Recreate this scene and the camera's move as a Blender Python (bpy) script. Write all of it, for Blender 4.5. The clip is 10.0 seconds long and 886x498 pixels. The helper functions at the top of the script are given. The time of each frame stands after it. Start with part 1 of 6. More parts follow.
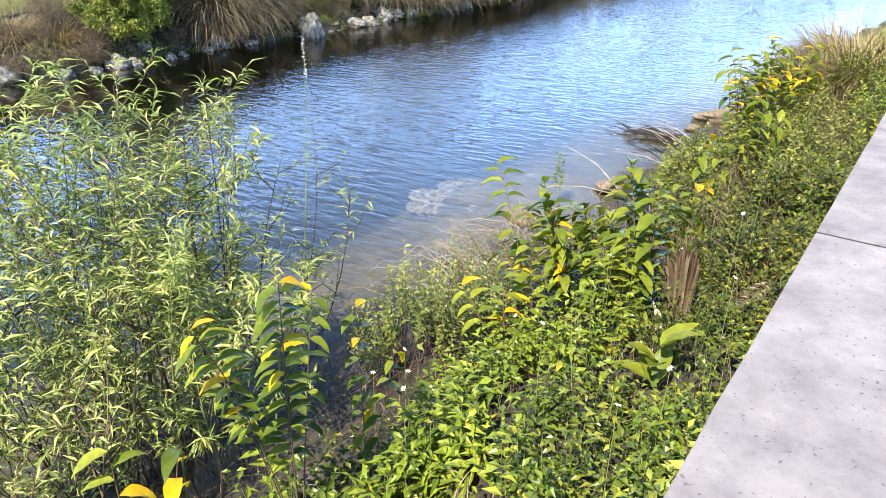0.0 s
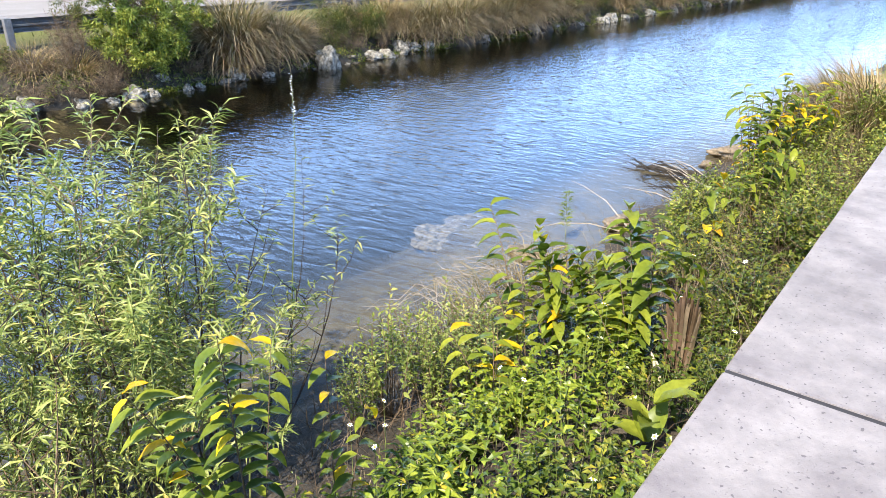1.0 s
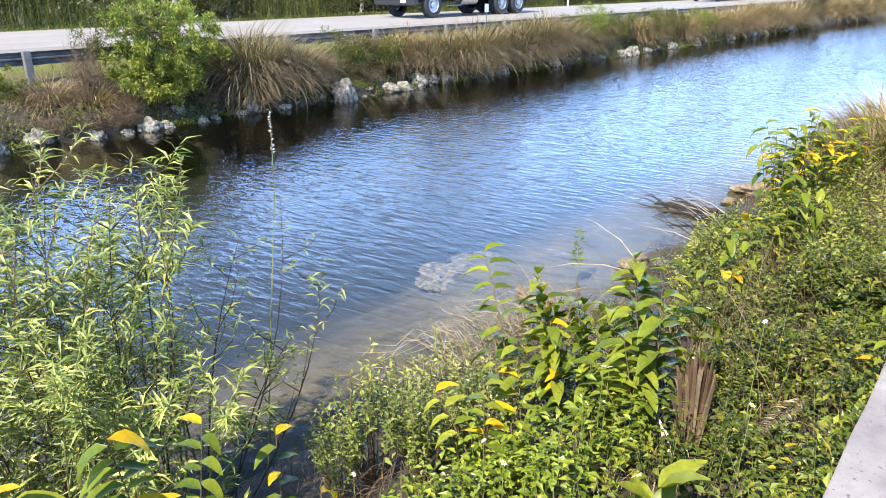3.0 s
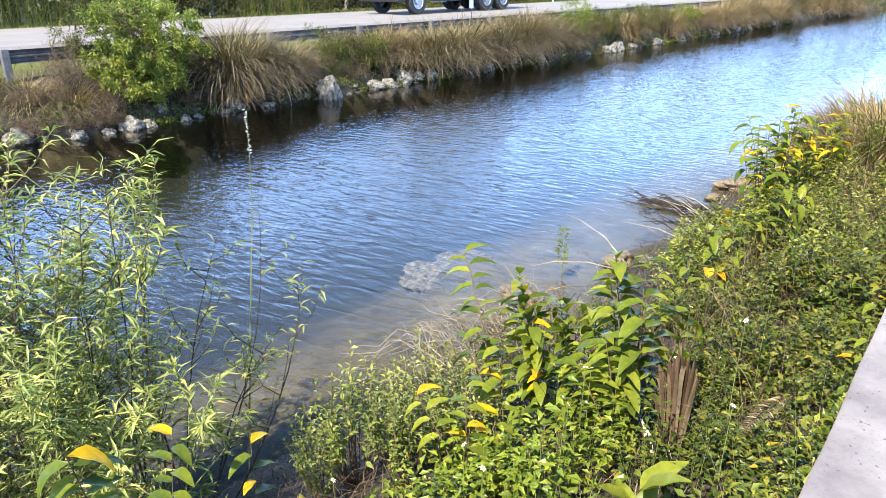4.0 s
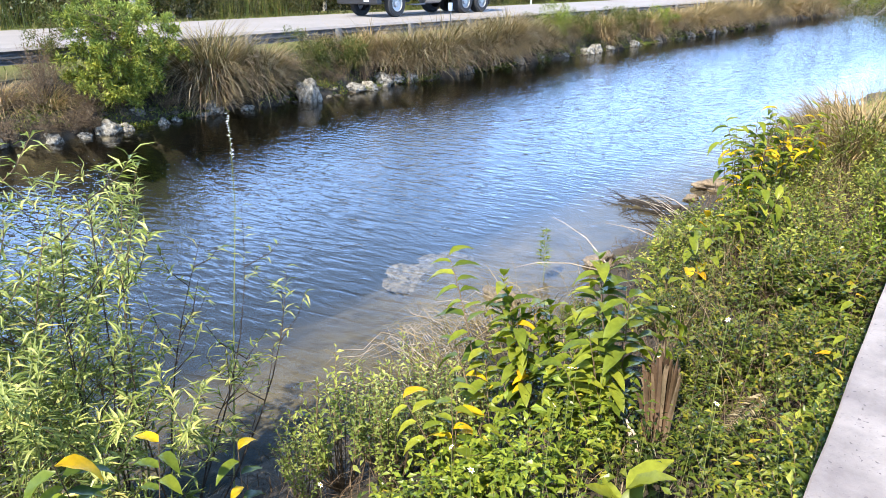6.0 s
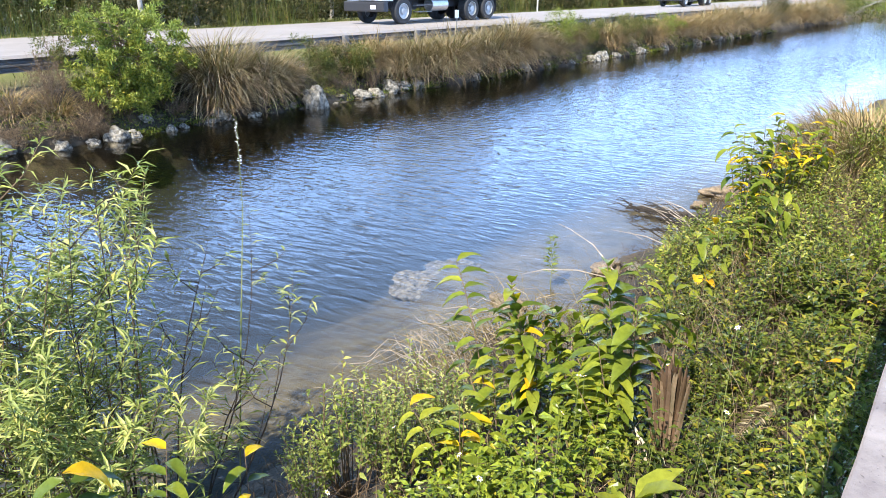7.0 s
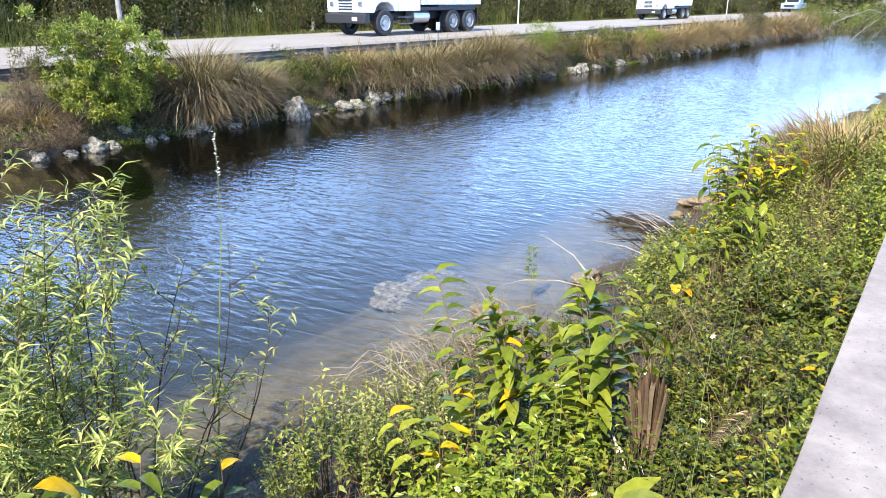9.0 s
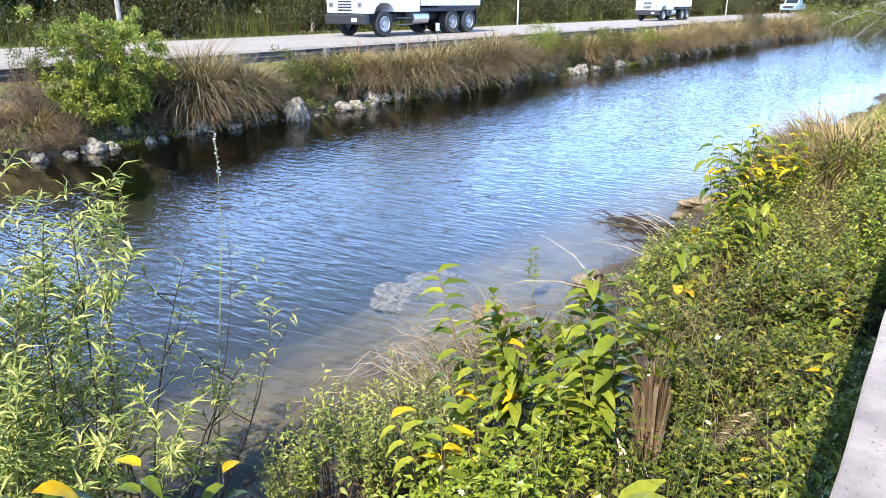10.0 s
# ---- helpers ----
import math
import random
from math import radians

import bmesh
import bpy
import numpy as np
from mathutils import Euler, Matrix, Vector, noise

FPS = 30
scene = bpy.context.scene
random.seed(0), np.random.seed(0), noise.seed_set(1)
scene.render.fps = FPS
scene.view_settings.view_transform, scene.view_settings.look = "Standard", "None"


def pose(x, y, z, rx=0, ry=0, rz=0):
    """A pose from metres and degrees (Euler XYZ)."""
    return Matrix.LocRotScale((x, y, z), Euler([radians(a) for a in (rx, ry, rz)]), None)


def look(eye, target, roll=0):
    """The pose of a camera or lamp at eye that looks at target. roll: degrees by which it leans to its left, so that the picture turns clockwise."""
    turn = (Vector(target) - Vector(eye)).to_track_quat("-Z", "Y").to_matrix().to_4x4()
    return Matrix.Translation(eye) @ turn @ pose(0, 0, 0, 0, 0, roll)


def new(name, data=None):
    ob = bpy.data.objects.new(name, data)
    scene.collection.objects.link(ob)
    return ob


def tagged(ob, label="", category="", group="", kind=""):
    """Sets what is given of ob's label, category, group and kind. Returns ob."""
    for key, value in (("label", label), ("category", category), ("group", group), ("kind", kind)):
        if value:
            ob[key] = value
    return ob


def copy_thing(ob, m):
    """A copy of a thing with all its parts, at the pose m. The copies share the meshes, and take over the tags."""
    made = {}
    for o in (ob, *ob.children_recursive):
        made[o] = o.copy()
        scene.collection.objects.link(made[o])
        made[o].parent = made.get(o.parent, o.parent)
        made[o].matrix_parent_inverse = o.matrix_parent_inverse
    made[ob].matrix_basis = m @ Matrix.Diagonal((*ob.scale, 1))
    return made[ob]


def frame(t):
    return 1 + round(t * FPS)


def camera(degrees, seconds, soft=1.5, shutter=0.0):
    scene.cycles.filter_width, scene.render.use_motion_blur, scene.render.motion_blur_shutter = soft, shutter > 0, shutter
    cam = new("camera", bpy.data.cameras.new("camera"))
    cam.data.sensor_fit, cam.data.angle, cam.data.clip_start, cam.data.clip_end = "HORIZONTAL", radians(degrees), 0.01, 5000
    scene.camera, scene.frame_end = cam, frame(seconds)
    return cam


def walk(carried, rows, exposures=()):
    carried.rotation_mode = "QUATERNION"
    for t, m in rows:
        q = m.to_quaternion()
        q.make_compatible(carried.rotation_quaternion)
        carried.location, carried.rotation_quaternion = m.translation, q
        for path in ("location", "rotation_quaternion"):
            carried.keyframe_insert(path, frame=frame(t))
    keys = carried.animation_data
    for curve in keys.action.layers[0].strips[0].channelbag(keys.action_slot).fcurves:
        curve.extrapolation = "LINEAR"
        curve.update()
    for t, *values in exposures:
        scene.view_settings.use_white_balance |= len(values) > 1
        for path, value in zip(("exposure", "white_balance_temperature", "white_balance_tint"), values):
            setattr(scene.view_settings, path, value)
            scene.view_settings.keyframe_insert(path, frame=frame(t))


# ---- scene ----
cam = camera(65.0, 10.0, soft=0.7)
PATH = [
    (0, (0.1777, 1.472, 3.316), (0.0797, 3.268, 2.441), 0.1),
    (0.5, (0.299, 1.569, 3.328), (0.175, 3.379, 2.487), 0.1),
    (1, (0.3685, 1.6897, 3.325), (0.2105, 3.5167, 2.526), 0.1),
    (1.5, (0.4162, 1.8171, 3.309), (0.2212, 3.6581, 2.55), 0.1),
    (2, (0.5121, 1.9408, 3.289), (0.2881, 3.7908, 2.561), 0.1),
    (3.5, (0.5592, 2.1561, 3.284), (0.3362, 4.0091, 2.566), -0.2),
    (4, (0.5841, 2.1679, 3.293), (0.3921, 4.0209, 2.565), -0.2),
    (4.5, (0.5836, 2.1655, 3.295), (0.4216, 4.0185, 2.562), -0.2),
    (5, (0.5686, 2.1625, 3.297), (0.4276, 4.0175, 2.562), -0.1),
    (5.5, (0.5675, 2.1563, 3.301), (0.4365, 4.0133, 2.57), -0.1),
    (7, (0.5511, 2.1689, 3.296), (0.3971, 4.0349, 2.591), -0.2),
    (7.5, (0.5809, 2.1566, 3.302), (0.4299, 4.0246, 2.603), -0.1),
    (8, (0.5797, 2.1484, 3.305), (0.4407, 4.0204, 2.614), -0.0),
    (8.5, (0.5807, 2.1504, 3.302), (0.4597, 4.0264, 2.62), 0.0),
    (9, (0.5733, 2.158, 3.302), (0.4683, 4.038, 2.626), 0.1),
    (9.5, (0.5717, 2.1554, 3.304), (0.4727, 4.0364, 2.632), 0.1),
    (10, (0.5557, 2.1824, 3.289), (0.4527, 4.0634, 2.616), 0.1),
]
walk(cam, [(t, look(e, a, r)) for t, e, a, r in PATH])

# ---- light ----
SUN_DIR = Vector((-0.27, -0.58, 0.78)).normalized()
world = bpy.data.worlds.new("sky")
scene.world = world
world.use_nodes = True
wn, wl = world.node_tree.nodes, world.node_tree.links
wn.clear()
w_out = wn.new("ShaderNodeOutputWorld")
w_bg = wn.new("ShaderNodeBackground")
w_sky = wn.new("ShaderNodeTexSky")
w_sky.sky_type = "NISHITA"
w_sky.sun_disc = False
w_sky.sun_elevation = math.asin(SUN_DIR.z)
w_sky.sun_rotation = math.atan2(SUN_DIR.x, SUN_DIR.y)
w_sky.air_density, w_sky.dust_density, w_sky.ozone_density = 1.3, 0.6, 4.0
w_bg.inputs["Strength"].default_value = 0.073
# unseen bright blue cloud layer, added over the sky to brighten the water's reflections
w_tc = wn.new("ShaderNodeTexCoord")
w_map = wn.new("ShaderNodeMapping")
w_map.inputs["Scale"].default_value = (1.0, 1.0, 3.2)
w_map.inputs["Location"].default_value = (0.35, 0.1, 0.0)
w_noise = wn.new("ShaderNodeTexNoise")
w_noise.inputs["Scale"].default_value, w_noise.inputs["Detail"].default_value = 1.7, 6.0
w_ramp = wn.new("ShaderNodeValToRGB")
w_ramp.color_ramp.elements[0].position, w_ramp.color_ramp.elements[1].position = 0.30, 0.70
w_ramp.color_ramp.elements[1].color = (0.9, 0.9, 0.9, 1)
w_mix = wn.new("ShaderNodeMix")
w_mix.data_type = "RGBA"
w_mix.inputs[7].default_value = (28.5, 47.0, 88.0, 1)
wl.new(w_tc.outputs["Generated"], w_map.inputs["Vector"])
wl.new(w_map.outputs[0], w_noise.inputs["Vector"])
wl.new(w_noise.outputs["Fac"], w_ramp.inputs[0])
# the added cloud thickens towards the horizon, where the water mirrors it
w_sep = wn.new("ShaderNodeSeparateXYZ")
w_fall = wn.new("ShaderNodeMapRange")
w_fall.inputs["From Min"].default_value, w_fall.inputs["From Max"].default_value = 0.10, 0.62
w_fall.inputs["To Min"].default_value, w_fall.inputs["To Max"].default_value = 1.0, 0.0
w_mul = wn.new("ShaderNodeMath")
w_mul.operation = "MULTIPLY"
wl.new(w_tc.outputs["Generated"], w_sep.inputs[0])
wl.new(w_sep.outputs["Z"], w_fall.inputs["Value"])
wl.new(w_ramp.outputs[0], w_mul.inputs[0])
wl.new(w_fall.outputs[0], w_mul.inputs[1])
wl.new(w_mul.outputs[0], w_mix.inputs[0])
w_hue = wn.new("ShaderNodeHueSaturation")
w_hue.inputs["Saturation"].default_value = 1.25
wl.new(w_sky.outputs[0], w_hue.inputs["Color"])
wl.new(w_hue.outputs[0], w_mix.inputs[6])
wl.new(w_mix.outputs[2], w_bg.inputs["Color"])
wl.new(w_bg.outputs[0], w_out.inputs["Surface"])

sun = new("sun", bpy.data.lights.new("sun", "SUN"))
sun.data.energy, sun.data.angle, sun.data.color = 5.0, radians(0.6), (1.0, 0.92, 0.79)
sun.matrix_world = look(SUN_DIR * 60, (0, 0, 0))
scene.view_settings.exposure = 1.32

# ---- the canal's own axes: s along it, d across it towards the road ----
TURN = 54.8
UX, UY = math.cos(radians(TURN)), math.sin(radians(TURN))


def at(s, d, z=0.0):
    return Vector((s * UX - d * UY, s * UY + d * UX, z))


def stand(s, d, z=0.0, spin=0.0, rx=0.0, ry=0.0):
    p = at(s, d, z)
    return pose(p.x, p.y, p.z, rx, ry, TURN + spin)


def to_world(sdz):
    a = np.asarray(sdz, dtype=float)
    return np.stack([a[:, 0] * UX - a[:, 1] * UY, a[:, 0] * UY + a[:, 1] * UX, a[:, 2]], axis=1)


PROFILE_D = [-900, -6, 0.2, 0.7, 1.0, 2.0, 3.0, 3.8, 4.3, 4.8, 5.6, 6.6, 7.6, 9.0, 11.0, 14.5, 16.2, 16.9, 17.15, 17.7, 18.6,
             19.6, 20.4, 20.7, 27.5, 27.7, 29.0, 33.0, 60.0, 1500]
PROFILE_Z = [1.9, 1.9, 1.9, 1.0, 0.95, 0.75, 0.42, 0.12, -0.02, -0.11, -0.24, -0.55, -0.95, -1.4, -1.7, -1.8, -1.75, -1.2, 0.10, 0.55,
             0.95, 1.12, 1.5, 1.70, 1.70, 1.70, 1.62, 1.5, 1.5, 1.5]


def smooth(a, b, x):
    k = np.clip((np.asarray(x, dtype=float) - a) / (b - a), 0, 1)
    return k * k * (3 - 2 * k)


def ground_z(s, d):
    s, d = np.asarray(s, dtype=float), np.asarray(d, dtype=float)
    wob = 0.22 * np.sin(s * 0.9 + 0.4) + 0.13 * np.sin(s * 2.3 + 1.0) + 0.1 * np.sin(s * 4.1)
    near = np.clip(1 - np.abs(d - 4.0) / 2.5, 0, 1)
    far = np.clip(1 - np.abs(d - 17.0) / 1.4, 0, 1)
    z = np.interp(d + wob * near * 0.8 + wob * far, PROFILE_D, PROFILE_Z)
    bump = 0.03 * np.sin(s * 5.1 + d * 3.3) + 0.03 * np.sin(s * 2.2 - d * 6.1)
    z = z + bump * ((d > 1.0) & (d < 19.5)) * 0.8
    z = z + 0.36 * np.exp(-((s - 8.35) / 0.6) ** 2 - ((d - 6.05) / 0.5) ** 2) + 0.2 * np.exp(-((s - 9.9) / 0.7) ** 2 - ((d - 5.6) / 0.4) ** 2)
    end = smooth(88, 100, s + 0.6 * (d - 10)) * ((d > 3) & (d < 17.6))
    return z * (1 - end) + np.maximum(z, 0.75) * end


# ---- mesh helpers ----
class Shape:
    """Gathers vertices and faces and makes one mesh of them."""

    def __init__(self):
        self.v, self.f3, self.f4, self.n = [], [], [], 0

    def add(self, v, f3=(), f4=()):
        v = np.asarray(v, dtype=float).reshape(-1, 3)
        if len(f3):
            self.f3.append(np.asarray(f3, dtype=int).reshape(-1, 3) + self.n)
        if len(f4):
            self.f4.append(np.asarray(f4, dtype=int).reshape(-1, 4) + self.n)
        self.v.append(v)
        self.n += len(v)
        return self

    def mesh(self, name, material, shade=False):
        me = bpy.data.meshes.new(name)
        v = np.concatenate(self.v)
        f3 = np.concatenate(self.f3) if self.f3 else np.zeros((0, 3), int)
        f4 = np.concatenate(self.f4) if self.f4 else np.zeros((0, 4), int)
        loops = np.concatenate([f3.ravel(), f4.ravel()])
        total = np.concatenate([np.full(len(f3), 3), np.full(len(f4), 4)])
        me.vertices.add(len(v))
        me.vertices.foreach_set("co", v.ravel())
        me.loops.add(len(loops))
        me.loops.foreach_set("vertex_index", loops)
        me.polygons.add(len(total))
        me.polygons.foreach_set("loop_start", np.concatenate([[0], np.cumsum(total)[:-1]]))
        me.polygons.foreach_set("loop_total", total)
        me.polygons.foreach_set("use_smooth", np.full(len(total), shade, dtype=bool))
        me.update(calc_edges=True)
        me.validate()
        me.materials.append(material)
        return me


def tube(shape, pts, radii, sides=5):
    pts = [Vector(p) for p in pts]
    v, q = [], []
    for i, p in enumerate(pts):
        t = (pts[min(i + 1, len(pts) - 1)] - pts[max(i - 1, 0)]).normalized()
        a = t.cross(Vector((0.31, 0.17, 0.93)))
        a = a.normalized() if a.length > 1e-3 else Vector((1, 0, 0))
        b = t.cross(a)
        for k in range(sides):
            w = 2 * math.pi * k / sides
            v.append(p + (a * math.cos(w) + b * math.sin(w)) * radii[i])
    for i in range(len(pts) - 1):
        for k in range(sides):
            k2 = (k + 1) % sides
            q.append((i * sides + k, i * sides + k2, (i + 1) * sides + k2, (i + 1) * sides + k))
    return shape.add([tuple(x) for x in v], (), q)


def box(shape, lo, hi, bevel=0.0):
    """A box with its twelve edges cut by bevel."""
    bm = bmesh.new()
    bmesh.ops.create_cube(bm, size=1.0)
    for v in bm.verts:
        v.co = Vector([lo[i] + (v.co[i] + 0.5) * (hi[i] - lo[i]) for i in range(3)])
    if bevel:
        bmesh.ops.bevel(bm, geom=list(bm.edges), offset=bevel, segments=2, affect="EDGES", profile=0.6)
    bmesh.ops.triangulate(bm, faces=bm.faces)
    bm.verts.index_update()
    shape.add([tuple(v.co) for v in bm.verts], [[v.index for v in f.verts] for f in bm.faces])
    bm.free()
    return shape


def wheel_ring(shape, centre, profile, sides=28):
    """Turns (radius, y) pairs about the y axis."""
    c = np.asarray(centre, float)
    ang = np.linspace(0, 2 * math.pi, sides, endpoint=False)
    v, q, n = [], [], len(profile)
    for a in ang:
        for r, y in profile:
            v.append((c[0] + r * math.cos(a), c[1] + y, c[2] + r * math.sin(a)))
    for i in range(sides):
        j = (i + 1) % sides
        for k in range(n - 1):
            q.append((i * n + k, i * n + k + 1, j * n + k + 1, j * n + k))
    return shape.add(v, (), q)


def unit(a):
    return a / np.maximum(np.linalg.norm(a, axis=1, keepdims=True), 1e-9)


def leaf_cloud(shape, pos, way, length, width, rng, fold=0.25, droop=0.15):
    """Many small leaves, each two triangles folded along the midrib and a bent tip."""
    n = len(pos)
    way = unit(way)
    up = unit(np.stack([rng.normal(0, 0.33, n), rng.normal(0, 0.33, n), np.ones(n)], axis=1))
    side = unit(np.cross(way, up))
    nor = np.cross(side, way)
    L, W = np.asarray(length)[:, None] * np.ones((n, 1)), np.asarray(width)[:, None] * np.ones((n, 1))
    mid = pos + way * L * 0.45
    lft = mid + side * W * 0.5 + nor * W * fold
    rgt = mid - side * W * 0.5 + nor * W * fold
    tip = pos + way * L - nor * L * droop
    v = np.stack([pos, lft, tip, rgt, mid], axis=1).reshape(-1, 3)
    k = np.arange(n)[:, None] * 5
    f = np.concatenate([k + [0, 4, 1], k + [4, 2, 1], k + [0, 3, 4], k + [4, 3, 2]])
    return shape.add(v, f)


def blades(shape, base, lean, length, width, rng, seg=4, bend=0.9):
    """Grass blades that arch over. lean: level direction times how far the blade leans."""
    n = len(base)
    t = np.linspace(0, 1, seg + 1)
    L = np.asarray(length)[:, None]
    side = unit(np.stack([-lean[:, 1], lean[:, 0], rng.normal(0, 0.2, n)], axis=1))
    rows = []
    for k in t:
        out = lean * (k ** 1.6) * L
        z = L[:, 0] * (k - bend * 0.5 * k ** 2.6 * np.linalg.norm(lean, axis=1))
        c = base + np.stack([out[:, 0], out[:, 1], z], axis=1)
        w = np.asarray(width)[:, None] * (1 - 0.85 * k)
        rows += [c - side * w, c + side * w]
    v = np.stack(rows, axis=1).reshape(-1, 3)
    m = 2 * (seg + 1)
    b = np.arange(n)[:, None] * m
    q = np.concatenate([b + [2 * i, 2 * i + 1, 2 * i + 3, 2 * i + 2] for i in range(seg)])
    return shape.add(v, (), q)


def arched(shape, base, azimuth, start, curve, length, width, seg=6):
    """Blades that leave the ground at an angle from upright and bend over until they hang."""
    n = len(base)
    pts = [np.asarray(base, float)]
    for k in range(seg):
        th = start + curve * ((k + 0.5) / seg) ** 1.3
        step = np.stack([np.sin(th) * np.cos(azimuth), np.sin(th) * np.sin(azimuth), np.cos(th)], axis=1)
        pts.append(pts[-1] + step * (length / seg)[:, None])
    side = np.stack([-np.sin(azimuth), np.cos(azimuth), np.zeros(n)], axis=1)
    rows = []
    for k, c in enumerate(pts):
        w = (width * (1 - 0.85 * (k / seg) ** 1.5))[:, None]
        rows += [c - side * w, c + side * w]
    v = np.stack(rows, axis=1).reshape(-1, 3)
    b = np.arange(n)[:, None] * (2 * (seg + 1))
    q = np.concatenate([b + [2 * i, 2 * i + 1, 2 * i + 3, 2 * i + 2] for i in range(seg)])
    return shape.add(v, (), q)


def leaf_shape(length, width, curl=0.5, fold=0.3, seg=6):
    """One broad leaf along +x, folded along its rib and curled downwards."""
    sh = Shape()
    v, q = [], []
    for i in range(seg + 1):
        t = i / seg
        w = width * 0.5 * math.sin(math.pi * min(1, 0.04 + t * 0.96) ** 0.85) ** 0.8 if 0 < i < seg else 0.0015
        a = curl * t
        x = length * (math.sin(a) / max(curl, 0.01))
        z = -length * ((1 - math.cos(a)) / max(curl, 0.01))
        wave = 0.05 * width * math.sin(i * 2.2)
        v += [(x, -w, z + w * fold + wave), (x, 0, z), (x, w, z + w * fold - wave)]
    for i in range(seg):
        a = i * 3
        q += [(a, a + 3, a + 4, a + 1), (a + 1, a + 4, a + 5, a + 2)]
    return sh.add(v, (), q)


def part(name, mesh, parent, label="", m=None):
    ob = new(name, mesh)
    ob.parent = parent
    if m is not None:
        ob.matrix_basis = m
    if label:
        tagged(ob, label)
    return ob


def thing(name, m, label, category, group="", kind=""):
    ob = new(name)
    ob.empty_display_size = 0.2
    ob.matrix_world = m
    return tagged(ob, label, category, group, kind)


def single(name, mesh, m, label, category, group="", kind=""):
    ob = new(name, mesh)
    ob.matrix_world = m
    return tagged(ob, label, category, group, kind)


# ---- materials ----
def nodes_of(name):
    m = bpy.data.materials.new(name)
    m.use_nodes = True
    nt = m.node_tree
    return m, nt.nodes, nt.links, nt.nodes["Principled BSDF"], nt.nodes["Material Output"]


def ramp(nodes, stops):
    r = nodes.new("ShaderNodeValToRGB")
    e = r.color_ramp.elements
    while len(e) < len(stops):
        e.new(0.5)
    for i, (p, c) in enumerate(stops):
        e[i].position, e[i].color = p, (*c, 1)
    return r


def noise_tex(nodes, links, scale, detail=4.0, rough=0.55, stretch=None, coords="Object"):
    tc = nodes.new("ShaderNodeTexCoord")
    n = nodes.new("ShaderNodeTexNoise")
    n.inputs["Scale"].default_value = scale
    n.inputs["Detail"].default_value = detail
    n.inputs["Roughness"].default_value = rough
    if stretch:
        mp = nodes.new("ShaderNodeMapping")
        mp.inputs["Scale"].default_value = stretch
        links.new(tc.outputs[coords], mp.inputs["Vector"])
        links.new(mp.outputs[0], n.inputs["Vector"])
    else:
        links.new(tc.outputs[coords], n.inputs["Vector"])
    return n


def blend(nodes, links, a, b, fac, how="MIX"):
    mx = nodes.new("ShaderNodeMix")
    mx.data_type, mx.blend_type = "RGBA", how
    for sock, val in ((mx.inputs[6], a), (mx.inputs[7], b), (mx.inputs[0], fac)):
        if hasattr(val, "is_linked"):
            links.new(val, sock)
        else:
            sock.default_value = (*val, 1) if isinstance(val, tuple) else val
    return mx.outputs[2]


def rough_surface(name, stops, scale, bump=0.3, rough=0.9, fine=None, metal=0.0, depth=0.01, stretch=None, coords="Object"):
    """Two scales of noise in the colour, fine noise in the relief."""
    m, n, l, p, _ = nodes_of(name)
    big = noise_tex(n, l, scale, 5, 0.6, stretch, coords)
    r = ramp(n, stops)
    l.new(big.outputs["Fac"], r.inputs[0])
    small = noise_tex(n, l, fine or scale * 9, 4, 0.65, stretch, coords)
    r2 = ramp(n, [(0.3, (0.72, 0.72, 0.72)), (0.7, (1.12, 1.12, 1.12))])
    l.new(small.outputs["Fac"], r2.inputs[0])
    l.new(blend(n, l, r.outputs[0], r2.outputs[0], 1.0, "MULTIPLY"), p.inputs["Base Color"])
    b = n.new("ShaderNodeBump")
    b.inputs["Strength"].default_value, b.inputs["Distance"].default_value = bump, depth
    l.new(small.outputs["Fac"], b.inputs["Height"])
    l.new(b.outputs[0], p.inputs["Normal"])
    p.inputs["Roughness"].default_value, p.inputs["Metallic"].default_value = rough, metal
    return m


def leaf_material(name, stops, rough=0.5, through_light=0.35, by="island", patch=None):
    """Leaf colour varied leaf by leaf, with light passing through."""
    m, n, l, p, out = nodes_of(name)
    if by == "island":
        rnd = n.new("ShaderNodeNewGeometry").outputs["Random Per Island"]
    else:
        rnd = n.new("ShaderNodeObjectInfo").outputs["Random"]
    r = ramp(n, stops)
    l.new(rnd, r.inputs[0])
    spot = noise_tex(n, l, patch or 60, 3)
    r2 = ramp(n, [(0.3, (0.7, 0.72, 0.62)), (0.65, (1.1, 1.08, 1.05))])
    l.new(spot.outputs["Fac"], r2.inputs[0])
    col = blend(n, l, r.outputs[0], r2.outputs[0], 0.8, "MULTIPLY")
    wide = noise_tex(n, l, 2.3, 3)
    r3 = ramp(n, [(0.32, (0.55, 0.60, 0.55)), (0.5, (0.95, 0.95, 0.95)), (0.68, (1.30, 1.22, 1.05))])
    l.new(wide.outputs["Fac"], r3.inputs[0])
    col = blend(n, l, col, r3.outputs[0], 1.0, "MULTIPLY")
    l.new(col, p.inputs["Base Color"])
    p.inputs["Roughness"].default_value = rough
    p.inputs["Specular IOR Level"].default_value = 0.22
    tr = n.new("ShaderNodeBsdfTranslucent")
    l.new(blend(n, l, col, (1.3, 1.35, 0.6), 1.0, "MULTIPLY"), tr.inputs["Color"])
    ms = n.new("ShaderNodeMixShader")
    ms.inputs[0].default_value = through_light
    l.new(p.outputs[0], ms.inputs[1])
    l.new(tr.outputs[0], ms.inputs[2])
    l.new(ms.outputs[0], out.inputs["Surface"])
    return m


